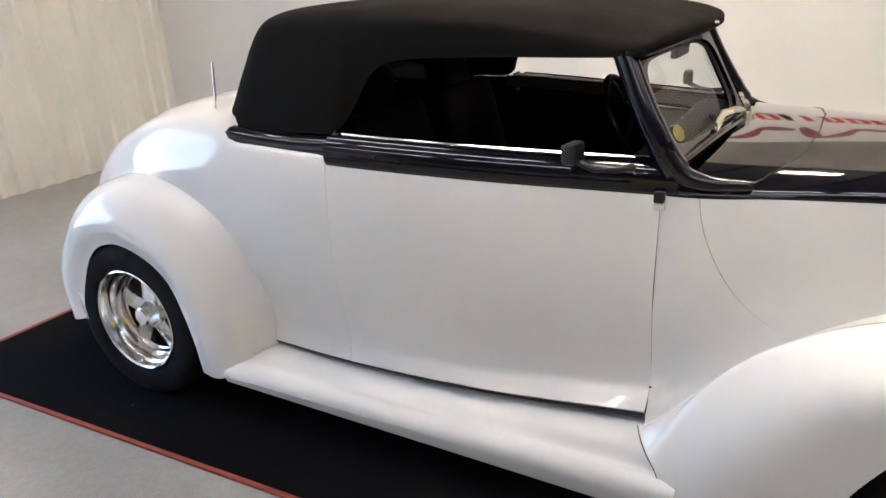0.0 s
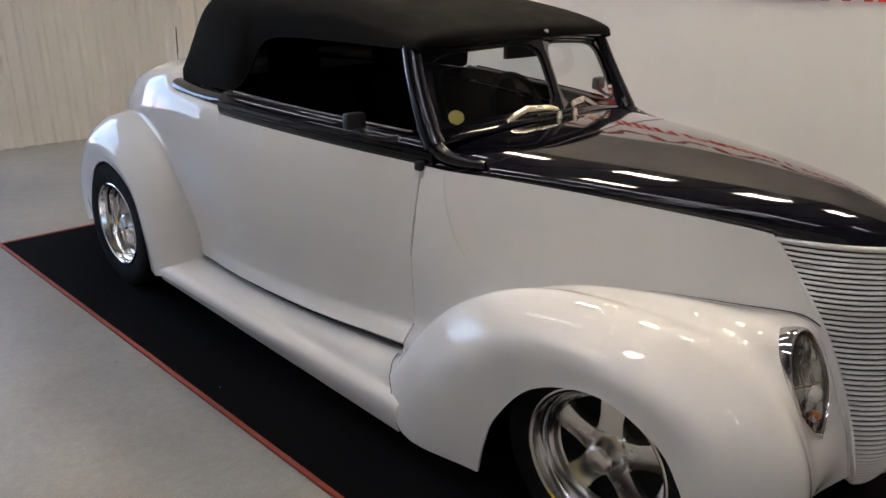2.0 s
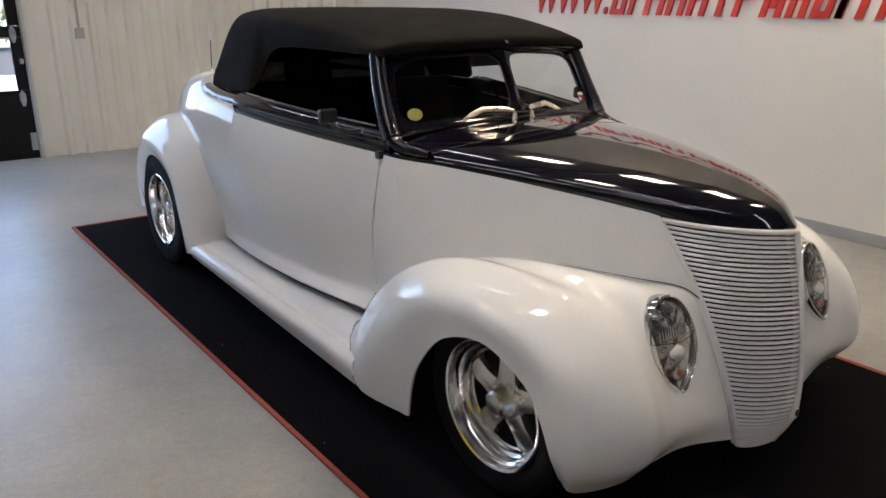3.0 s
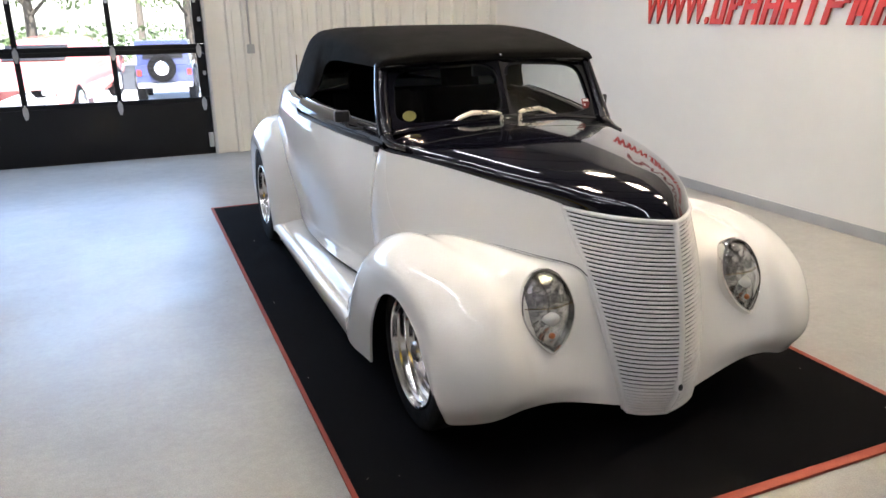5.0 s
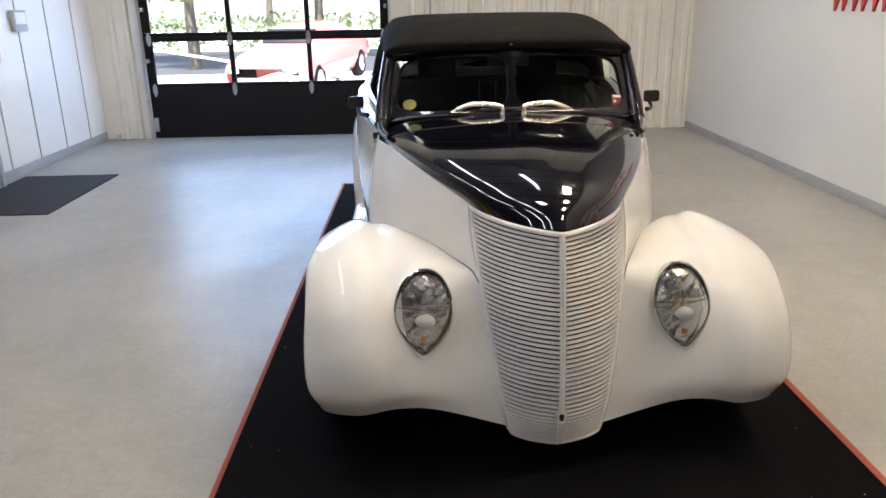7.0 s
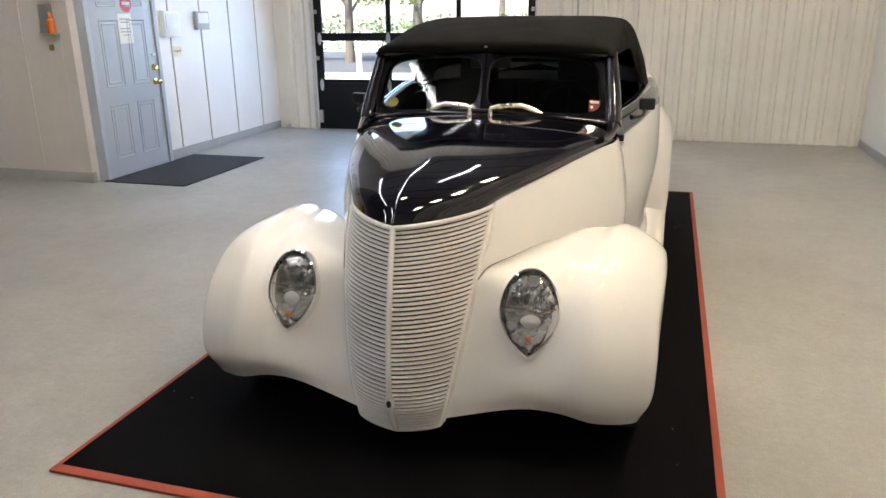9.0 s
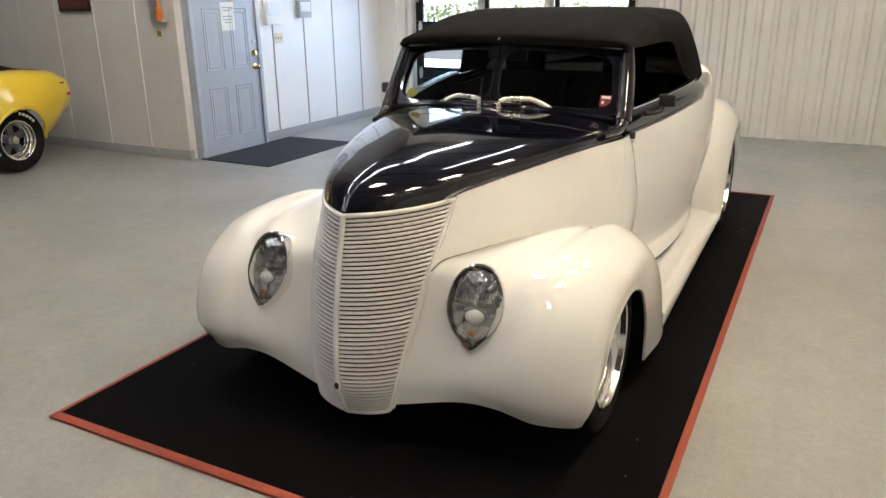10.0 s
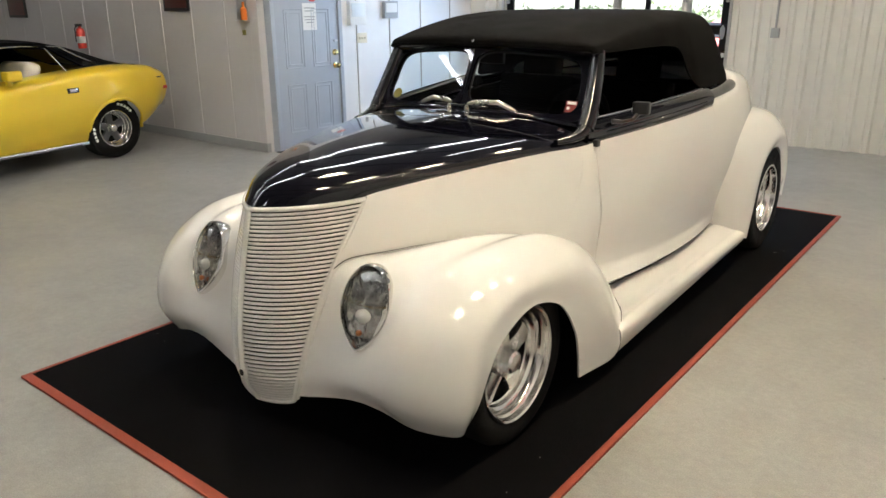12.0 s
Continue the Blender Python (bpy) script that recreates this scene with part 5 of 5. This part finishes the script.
# ---- the yellow coupe ----
coupe = thing("coupe", "yellow muscle coupe with black vinyl roof", "car", at=pose(6.44, -1.21, 0, 0, 0, 9) @ Matrix.Diagonal((1, 1, 0.965, 1)))
CY = [0.0, 0.04, 0.15, 0.40, 0.80, 1.30, 1.90, 2.60, 3.30, 4.00, 4.50, 4.75]
C_SILL = [0.60, 0.54, 0.48, 0.34, 0.25, 0.23, 0.21, 0.20, 0.20, 0.21, 0.28, 0.40]
C_SIDE = [0.70, 0.80, 0.87, 0.93, 0.955, 0.945, 0.925, 0.925, 0.935, 0.93, 0.88, 0.75]
C_BELT = [0.76, 0.83, 0.890, 0.935, 0.955, 0.915, 0.850, 0.830, 0.850, 0.830, 0.790, 0.70]
C_MID = [0.80, 0.90, 0.95, 0.985, 1.00, 0.985, 0.93, 0.91, 0.905, 0.89, 0.85, 0.74]


def coupe_body():
    ys = np.linspace(0, 4.75, 180)
    sill, side, belt, mid = (hermite(CY, q, ys) for q in (C_SILL, C_SIDE, C_BELT, C_MID))
    mid = belt + 0.045 * (mid > 0)
    rows = []
    for k, y in enumerate(ys):
        h = belt[k] - sill[k]
        half = [(side[k] * 0.88, y, sill[k]), (side[k] * 0.955, y, sill[k] + 0.22 * h), (side[k], y, sill[k] + 0.52 * h), (side[k] * 0.985, y, sill[k] + 0.80 * h), (side[k] * 0.92, y, belt[k]), (side[k] * 0.72, y, mid[k] - 0.006), (0, y, mid[k])]
        rows.append(half + [(-x, yy, z) for x, yy, z in half[-2::-1]])
    return net(rows, 180, 73)


def coupe_side(y, z):
    sill, side, belt = (hermite(CY, q, [y])[0] for q in (C_SILL, C_SIDE, C_BELT))
    return side * np.interp((z - sill) / (belt - sill), [0, 0.22, 0.52, 0.80, 1.0], [0.88, 0.955, 1.0, 0.985, 0.92]) - 0.008


def coupe_mesh():
    g = coupe_body()
    nu, nv = g.shape[:2]
    f = []
    for i in range(nu - 1):
        for j in range(nv - 1):
            c = g[i:i + 2, j:j + 2].mean((0, 1))
            near = min(math.hypot(c[1] - 0.80, c[2] - 0.30), math.hypot(c[1] - 3.55, c[2] - 0.30))
            if near < 0.335 and abs(c[0]) > 0.55 and c[2] < 0.75:
                continue
            if abs(c[0]) < 0.66 and 0.62 < c[1] < 2.65 and c[2] > 0.85:
                continue
            a, b = i * nv + j, (i + 1) * nv + j
            f.append((a, a + 1, b + 1, b))
    f.append(tuple(range(nv)))
    f.append(tuple(reversed(range((nu - 1) * nv, nu * nv))))
    return mesh_of("body", g.reshape(-1, 3), f, YELLOW, 40)


part("body", coupe_mesh(), coupe, "glossy yellow bodywork")
ROOF = [(y - 0.19, w, zb, we, zt - 0.03) for y, w, zb, we, zt in [(0.62, 0.80, 0.955, 0.66, 0.965), (0.85, 0.78, 0.960, 0.62, 1.06), (1.15, 0.765, 0.960, 0.585, 1.18), (1.40, 0.70, 1.10, 0.575, 1.245), (1.55, 0.66, 1.195, 0.570, 1.270), (1.90, 0.63, 1.215, 0.565, 1.285), (2.30, 0.64, 1.205, 0.565, 1.270), (2.55, 0.66, 1.185, 0.575, 1.235), (2.62, 0.67, 1.180, 0.585, 1.215)]]
rows = []
for y, w, zb, we, zt in ROOF:
    half = [(w, y, zb), ((w + we) / 2, y, (zb + zt) / 2), (we * 0.94, y, zt - 0.018), (we * 0.5, y, zt - 0.003), (0, y, zt)]
    rows.append(half + [(-x, yy, z) for x, yy, z in half[-2::-1]])
part("vinyl_roof", sheet("vinyl_roof", net(rows, 40, 41), VINYL, 0.02, flip=True), coupe, "black vinyl roof")
for s in (1, -1):
    arch = [(s * coupe_side(0.80 + 0.345 * math.cos(a), 0.30 + 0.345 * math.sin(a)), 0.80 + 0.345 * math.cos(a), 0.30 + 0.345 * math.sin(a)) for a in np.linspace(0.12, math.pi + 0.05, 30)]
    part("arch_trim", tube("arch_trim", arch, 0.020, YELLOW, 8), coupe)
    arch = [(s * 0.925, 3.55 + 0.338 * math.cos(a), 0.30 + 0.338 * math.sin(a)) for a in np.linspace(-0.05, math.pi + 0.05, 24)]
    part("arch_trim", tube("arch_trim", arch, 0.012, YELLOW, 8), coupe)
    part("sill_strip", tube("sill_strip", [(s * 0.865, y, 0.222) for y in np.linspace(1.16, 3.1, 8)], 0.022, ALLOY, 8), coupe, "bright sill strip")
    part("wheel_well", box("wheel_well", (0.35, 0.70, 0.42), (s * 0.47, 0.80, 0.46), HARD_DARK, 0.02), coupe)
    part("side_marker", box("side_marker", (0.012, 0.085, 0.035), (s * (coupe_side(0.13, 0.70) + 0.008), 0.13, 0.70), RED_SIGN, 0.004), coupe, "red side marker lamp")
    part("fender_script", box("fender_script", (0.010, 0.10, 0.014), (s * (coupe_side(0.22, 0.82) + 0.006), 0.22, 0.82), TRIM_BLACK, 0.003), coupe, "small dark emblem bar")
    hd = part("door_handle", box("door_handle", (0.02, 0.12, 0.05), (s * 0.930, 1.28, 0.775), TRIM_BLACK, 0.006), coupe, "recessed door handle")
    part("flap", box("flap", (0.012, 0.08, 0.035), (s * 0.938, 1.28, 0.775), CHROME, 0.004), hd, "chrome flap")
    dm = part("door_mirror", box("door_mirror", (0.12, 0.15, 0.10), (s * 0.93, 1.86, 0.965), YELLOW, 0.049, segments=6), coupe, "yellow door mirror")
    part("mirror_foot", box("mirror_foot", (0.04, 0.05, 0.07), (s * 0.90, 1.88, 0.905), YELLOW, 0.012), dm)
    g = np.array([[(s * 0.80, y, 0.925), (s * 0.66, y - 0.0, 1.20)] for y in (1.05, 1.40, 1.75)])
    part("quarter_glass", sheet("quarter_glass", np.array([[(0.80, 0.64, 0.955), (0.80, 0.64, 0.956)], [(0.795, 0.86, 0.95), (0.73, 0.92, 1.06)], [(0.79, 1.21, 0.935), (0.655, 1.32, 1.19)]]), SMOKE, 0.0, s), coupe, "dark quarter window")
    part("window_post", tube("window_post", [(s * 0.800, 1.21, 0.93), (s * 0.665, 1.33, 1.19)], 0.006, ALLOY, 8), coupe, "bright window edge")
    part("roof_drip", tube("roof_drip", [(s * (0.005 + p[0]), p[1], p[2]) for p in [(0.765, 0.79, 0.965), (0.70, 1.04, 1.10), (0.66, 1.19, 1.195), (0.63, 1.54, 1.215), (0.64, 1.94, 1.205)]], 0.008, CHROME, 8), coupe, "chrome drip moulding")
    seat = part("seat", box("seat", (0.50, 0.55, 0.2), (s * 0.36, 1.66, 0.50), CREAM, 0.06, segments=3), coupe, "cream bucket seat")
    part("backrest", box("backrest", (0.44, 0.17, 0.56), (0, 0, 0), CREAM, 0.08, segments=5), seat, at=pose(s * 0.40, 1.50, 0.78, 16, 0, 0))
    for wy in (0.80, 3.55):
        w = wheel(0.318, 0.21, 0.192, GUNMETAL)
        for k in range(9):
            b = radians(40 + 9 * k + 90 * (k // 5))
            part("tyre_mark", box("tyre_mark", (0.004, 0.026, 0.030), (0.1065, 0.262 * math.cos(b), 0.262 * math.sin(b)), PAPER, 0.001, turn=Matrix.Rotation(b, 4, "X")), w, "raised white mark")
        w.parent = coupe
        w.matrix_basis = pose(s * 0.745, wy, 0.318, 0, 0, 0 if s > 0 else 180)
part("cabin_tub", box("cabin_tub", (1.34, 2.1, 0.04), (0, 1.75, 0.38), CREAM, 0.01), coupe)
part("rear_bumper", tube("rear_bumper", [(-0.72, 0.06, 0.52), (-0.4, -0.015, 0.52), (0.4, -0.015, 0.52), (0.72, 0.06, 0.52)], 0.045, CHROME, 10), coupe, "chrome rear bumper")
part("windscreen", sheet("windscreen", np.array([[(-0.66, 2.86, 0.895), (0.0, 2.94, 0.905), (0.66, 2.86, 0.895)], [(-0.56, 2.42, 1.165), (0.0, 2.45, 1.185), (0.56, 2.42, 1.165)]]), SMOKE), coupe, "dark windscreen")
part("dashboard", box("dashboard", (1.30, 0.42, 0.10), (0, 2.78, 0.82), VINYL, 0.03), coupe)
part("rear_window", sheet("rear_window", np.array([[(-0.50, 0.56, 0.955), (0.50, 0.56, 0.955)], [(-0.45, 1.05, 1.145), (0.45, 1.05, 1.145)]]), SMOKE), coupe, "dark rear window")

# ---- outside, seen through the overhead door ----
LEAF = material("sunlit_leaves", (0.15, 0.21, 0.075), 0.6, vary=0.5, scale=0.8)
BARK = material("bark", (0.12, 0.10, 0.075), 0.9, vary=0.3, scale=5, bump=0.5, bump_scale=18)
DRIVE = material("sunlit_concrete_drive", (0.70, 0.69, 0.66), 0.8, vary=0.08, scale=0.4)
ASPHALT = material("asphalt", (0.06, 0.06, 0.062), 0.9, vary=0.2, scale=2)
RED_PAINT = material("red_car_paint", (0.80, 0.24, 0.20), 0.25, vary=0.02, coat=1.0, steady=True)
BLUE_PAINT = material("dark_blue_car_paint", (0.05, 0.065, 0.17), 0.4, vary=0.03, coat=1.0, steady=True)
HEDGE = material("shrub_leaves", (0.11, 0.16, 0.06), 0.7, vary=0.5, scale=1.5)

YARD_Y, YARD_Z = [-90.0, -20.0, -8.5, BACK_Y - 0.20], [-0.71, -0.71, -0.02, -0.02]


def yard_height(y):
    return float(np.interp(y, YARD_Y, YARD_Z))


def yard_mesh():
    """One sheet with thickness, level at the door, falling to a lower level road."""
    ys = [YARD_Y[0], -60.0, -40.0, -30.0] + list(np.linspace(-20.6, -8.0, 22)) + [YARD_Y[-1]]
    z = [yard_height(y) for y in ys]
    z = [z[0]] + [(a + 2 * b + c) / 4 for a, b, c in zip(z, z[1:], z[2:])] + [z[-1]]
    xs = np.linspace(-70.0, 80.0, 16)
    return sheet("ground", np.array([[(x, y, h) for x in xs] for y, h in zip(ys, z)]), DRIVE, 0.2, flip=True)


thing("ground", "sunlit pale concrete yard sloping down outside", "ground", kind="structure", me=yard_mesh())
slab("road", (-70.0, -40.0, -0.73), (80.0, -24.0, -0.700), ASPHALT, "dark asphalt road beyond the yard", "road")


def leaf_cloud(name, lobes, count, size, mat, seed):
    """Many small bent leaf clumps scattered over lobes of (x, y, z, radius)."""
    rng = np.random.default_rng(seed)
    verts, faces = [], []
    for k in range(count):
        x, y, z, r = lobes[int(rng.integers(len(lobes)))]
        d = rng.normal(size=3)
        d /= np.linalg.norm(d)
        p = np.array((x, y, z)) + d * r * (0.55 + 0.5 * rng.random()) * (1, 1, 0.8)
        a, b = rng.normal(size=3), rng.normal(size=3)
        a /= np.linalg.norm(a)
        b = np.cross(a, b)
        b /= np.linalg.norm(b)
        c = np.cross(a, b)
        q = size * (0.6 + 0.8 * rng.random())
        i = len(verts)
        verts += [p - a * q, p - b * q * 0.5 + c * q * 0.2, p + a * q, p + b * q * 0.5 + c * q * 0.2]
        faces += [(i, i + 1, i + 2), (i, i + 2, i + 3)]
    return mesh_of(name, verts, faces, mat, 80)


def tree(x, y, height, seed):
    rng = np.random.default_rng(seed)
    root = thing("tree", "leafy green broadleaf tree in sunlight", "tree", at=pose(x, y, yard_height(y), 0, 0, seed * 67), group="trees beyond the yard")
    part("trunk", tube("trunk", [(0, 0, 0), (0.05, 0.03, height * 0.25), (0.0, 0.1, height * 0.55), (0.1, 0.1, height * 0.8)], [0.26, 0.20, 0.13, 0.05], BARK, 10), root, "brown trunk")
    lobes = [(0, 0, height * 0.75, height * 0.22)]
    for k in range(9):
        a, r, z = k * 2.4 + seed, height * (0.14 + 0.12 * rng.random()), height * (0.34 + 0.5 * rng.random())
        end = (r * math.cos(a), r * math.sin(a), z)
        part("limb", tube("limb", [(0, 0.05, z * 0.62), (end[0] * 0.5, end[1] * 0.5, z * 0.85), end], [0.09, 0.06, 0.02], BARK, 7), root)
        lobes.append((*end, height * (0.11 + 0.07 * rng.random())))
    part("crown", leaf_cloud("crown", lobes, 9000, 0.095, LEAF, seed), root, "dense green foliage")


for k, (tx, ty, th) in enumerate([(9.5, -27, 8.5), (14.0, -30, 9.5), (5.2, -33, 10), (-1.5, -36, 9), (-7.0, -30, 8), (19.5, -27, 9), (0.5, -48, 12), (10, -46, 13), (-13, -38, 10), (25, -36, 11), (-20, -46, 12)]):
    tree(tx, ty, th, k + 1)
thing("shrub_bank", "bank of green shrubs along the road", "shrubs", kind="stuff", me=leaf_cloud("shrub_bank", [(x0, -42.5 + 1.2 * math.sin(x0), 0.3, 1.5) for x0 in np.arange(-40, 45, 1.7)], 9000, 0.16, HEDGE, 77))


def yard_car(name, label, at, paint, prof, width, wheel_y):
    """A parked car: a loft of half widths and heights along its length, with glass, lamps and wheels."""
    root = thing(name, label, "car", at=at)
    rows = []
    for y, zs, zb, zt, w, wt in prof:
        half = [(w * 0.90, y, zs), (w, y, zs + 0.30 * (zb - zs)), (w, y, zs + 0.75 * (zb - zs)), (w * 0.95, y, zb), (wt, y, zt - 0.05 * (zt > zb + 0.1)), (wt * 0.5, y, zt), (0, y, zt)]
        rows.append(half + [(-a, b, c) for a, b, c in half[-2::-1]])
    g = net(rows, 60, 49)
    me = sheet("body", g, paint, 0.02)
    part("body", me, root)
    for s in (1, -1):
        for wy in wheel_y:
            part("tyre", lathe("tyre", [(0.0, 0.10), (0.20, 0.10), (0.30, 0.09), (0.34, 0.05), (0.34, -0.09), (0.0, -0.1)], RUBBER, 28), root, at=pose(s * (width - 0.08), wy, 0.34, 0, 0, 0 if s > 0 else 180))
            part("hub", lathe("hub", [(0.0, 0.115), (0.17, 0.11), (0.20, 0.095)], ALLOY, 20), root, at=pose(s * (width - 0.08), wy, 0.34, 0, 0, 0 if s > 0 else 180))
    return root


red_car = yard_car("parked_car", "red car parked outside facing the door", pose(3.62, -13.2, -0.02, 0, 0, 7), RED_PAINT,
                   [(0.0, 0.34, 0.62, 0.66, 0.80, 0.70), (0.10, 0.26, 0.70, 0.76, 0.86, 0.74), (0.7, 0.25, 0.82, 0.88, 0.90, 0.70), (1.25, 0.25, 0.90, 0.98, 0.91, 0.68), (1.75, 0.25, 0.93, 1.30, 0.91, 0.60), (2.3, 0.25, 0.94, 1.38, 0.91, 0.58), (3.1, 0.25, 0.94, 1.34, 0.90, 0.58), (3.8, 0.27, 0.93, 1.02, 0.89, 0.62), (4.4, 0.36, 0.80, 0.86, 0.82, 0.60)], 0.90, (0.85, 3.5))
red_car.matrix_basis = pose(3.62, -11.4, -0.265, 3.3, 0, 165)
part("front_grille", box("front_grille", (1.10, 0.05, 0.10), (0, 0.0, 0.42), GREY_PLASTIC, 0.02), red_car, "dark lower grille")
part("bumper_bar", box("bumper_bar", (1.5, 0.06, 0.08), (0, -0.01, 0.33), TRIM_BLACK, 0.02), red_car)
for s in (1, -1):
    part("headlamp", box("headlamp", (0.22, 0.06, 0.09), (s * 0.64, 0.03, 0.60), PAPER, 0.03), red_car, "pale headlamp")
part("windscreen", box("windscreen", (1.15, 0.02, 0.42), (0, 0, 0), TRIM_BLACK, 0.01), red_car, "dark windscreen", at=pose(0, 1.47, 1.16, -52, 0, 0))

jeep = thing("off_roader", "dark blue off-road car with tailgate spare wheel", "car", at=pose(0.70, -18.6, -0.70, 0, 0, -6))
part("tub", box("tub", (1.50, 3.2, 0.52), (0, -1.6, 0.80), BLUE_PAINT, 0.05), jeep)
part("hard_top", box("hard_top", (1.40, 1.9, 0.66), (0, -0.97, 1.38), BLUE_PAINT, 0.07), jeep, "dark blue top")
part("rear_glass", box("rear_glass", (1.05, 0.02, 0.38), (0, -0.01, 1.42), TRIM_BLACK, 0.02), jeep, "dark rear window")
part("rear_bumper", box("rear_bumper", (1.45, 0.12, 0.14), (0, 0.05, 0.52), GREY_PLASTIC, 0.03), jeep)
sp = part("spare_wheel", lathe("spare_wheel", [(0.0, 0.12), (0.20, 0.12), (0.32, 0.11), (0.37, 0.07), (0.37, -0.06), (0.30, -0.08), (0.0, -0.08)], RUBBER, 32), jeep, "spare wheel", at=pose(0.05, 0.12, 0.98, 0, 0, 90))
part("spare_hub", lathe("spare_hub", [(0.0, 0.14), (0.16, 0.135), (0.19, 0.12)], ALLOY, 20), sp)
for s in (1, -1):
    part("tail_lamp", box("tail_lamp", (0.12, 0.04, 0.16), (s * 0.66, 0.01, 0.86), RED_SIGN, 0.015), jeep, "red tail lamp")
    for wy in (-0.65, -2.7):
        part("tyre", lathe("tyre", [(0.0, 0.12), (0.2, 0.12), (0.34, 0.11), (0.38, 0.06), (0.38, -0.12), (0.0, -0.12)], RUBBER, 28), jeep, at=pose(s * 0.70, wy, 0.39, 0, 0, 0 if s > 0 else 180))
        part("wheel_flare", tube("wheel_flare", [(s * 0.78, wy + 0.46 * math.cos(a), 0.42 + 0.46 * math.sin(a)) for a in np.linspace(0.1, math.pi - 0.1, 12)], 0.05, TRIM_BLACK, 8), jeep)
pole = thing("barrier_pole", "long pale pole across the yard", "pole", me=tube("barrier_pole", [(7.0, -14.5, 0.69), (4.2, -14.8, 0.17), (2.5, -15.0, -0.14)], 0.03, PAPER, 8))
part("pole_stand", box("pole_stand", (0.12, 0.12, 1.08), (7.0, -14.5, 0.16), GALV, 0.01), pole)
part("pole_stand", box("pole_stand", (0.12, 0.12, 0.30), (2.5, -15.0, -0.27), GALV, 0.01), pole)

# ---- lettering on the white wall ----
sign = thing("wall_sign", "large red slanted sign lettering on the white wall", "sign")
SIGN_Z, SIGN_H = 1.440, 0.30


def wall_text(word, width):
    cu = bpy.data.curves.new("letters", "FONT")
    cu.body, cu.extrude, cu.shear, cu.offset = word, 0.02, 0.26, 0.012
    ob = bpy.data.objects.new("letters", cu)
    scene.collection.objects.link(ob)
    me = bpy.data.meshes.new_from_object(ob.evaluated_get(bpy.context.evaluated_depsgraph_get()))
    bpy.data.objects.remove(ob)
    co = np.array([v.co[:] for v in me.vertices])
    lo, hi = co.min(0), co.max(0)
    co = (co - lo) / (hi - lo) * (width, SIGN_H, 0.02)
    for v, p in zip(me.vertices, co):
        v.co = p
    me.materials.clear()
    me.materials.append(RED_SIGN)
    return me


on_wall = pose(LEFT_X + 0.001, 0, 0) @ Matrix(((0, 0, 1, 0), (1, 0, 0, 0), (0, 1, 0, 0), (0, 0, 0, 1)))
part("letters", wall_text("WWW.", 0.82), sign, at=on_wall @ pose(-2.17, SIGN_Z, 0))
LETTER_EDGES = [-1.325, -1.145, -0.985, -0.775, -0.585, -0.395, -0.200, 0.015, 0.205, 0.375, 0.545, 0.625, 0.800, 0.960, 1.120, 1.190, 1.360, 1.540, 1.760]
LETTER_KINDS = "opaaaypwaoainoodoow"


def sign_shape(kind, w):
    """A plain slanted shape of a letter's size: a ring, an arch on two feet, a wide arch, or a single post."""
    h, t = SIGN_H, 0.046
    lean = 0.26
    if kind in "iy":
        loops = [[(w / 2 - t / 2, 0), (w / 2 + t / 2, 0), (w / 2 + t / 2, h), (w / 2 - t / 2, h)]]
        if kind == "y":
            loops.append([(0, 0.6 * h), (t, 0.6 * h), (t, h), (0, h)])
    elif kind == "d":
        loops = [[(0, 0), (t, 0), (t, t), (0, t)]]
    else:
        loops = [[(0, 0), (t, 0), (t, h), (0, h)], [(t, h - t), (w - t, h - t), (w - t, h), (t, h)]]
        foot = 0.48 * h if kind == "p" else 0
        loops.append([(w - t, foot), (w, foot), (w, h), (w - t, h)])
        if kind in "opa":
            z = 0 if kind == "o" else 0.38 * h
            loops.append([(t, z), (w - t, z), (w - t, z + t), (t, z + t)])
        if kind == "w":
            loops.append([(w / 2 - t / 2, 0.2 * h), (w / 2 + t / 2, 0.2 * h), (w / 2 + t / 2, h - t), (w / 2 - t / 2, h - t)])
    bm = bmesh.new()
    for loop in loops:
        low = [bm.verts.new((x + lean * z, 0, z)) for x, z in loop]
        up = [bm.verts.new((x + lean * z, -0.02, z)) for x, z in loop]
        bm.faces.new(low)
        bm.faces.new(up[::-1])
        for k in range(4):
            bm.faces.new((low[k], up[k], up[(k + 1) % 4], low[(k + 1) % 4]))
    return bm_mesh("letter_shape", bm, RED_SIGN)


for kind, e0, e1 in zip(LETTER_KINDS, LETTER_EDGES, LETTER_EDGES[1:]):
    part("letter_shape", sign_shape(kind, e1 - e0 - 0.035), sign, at=on_wall @ pose(e0, SIGN_Z, 0, -90))
DARK_RED = material("dark_red_paint", (0.22, 0.02, 0.015), 0.45, vary=0.3, scale=6)
for k in range(7):
    y0 = -1.75 + 0.62 * k
    mid = hermite(np.arange(5), [(0.0, 0.0), (0.14, 0.28), (0.30, 0.22), (0.38, 0.04), (0.58, 0.08)], np.linspace(0, 4, 20))
    wide = np.array([0.025 + 0.03 * abs(math.sin(j * 0.5)) for j in range(20)])[:, None]
    side = np.gradient(mid, axis=0) @ np.array(((0, 1), (-1, 0)))
    side /= np.linalg.norm(side, axis=1, keepdims=True)
    outline = [tuple(p) for p in np.concatenate([mid + side * wide, (mid - side * wide)[::-1]])]
    part("script_stroke", plate("script_stroke", outline, 0.006, DARK_RED), sign, "dark red brush stroke", at=on_wall @ pose(y0, 2.02, 0, -90))
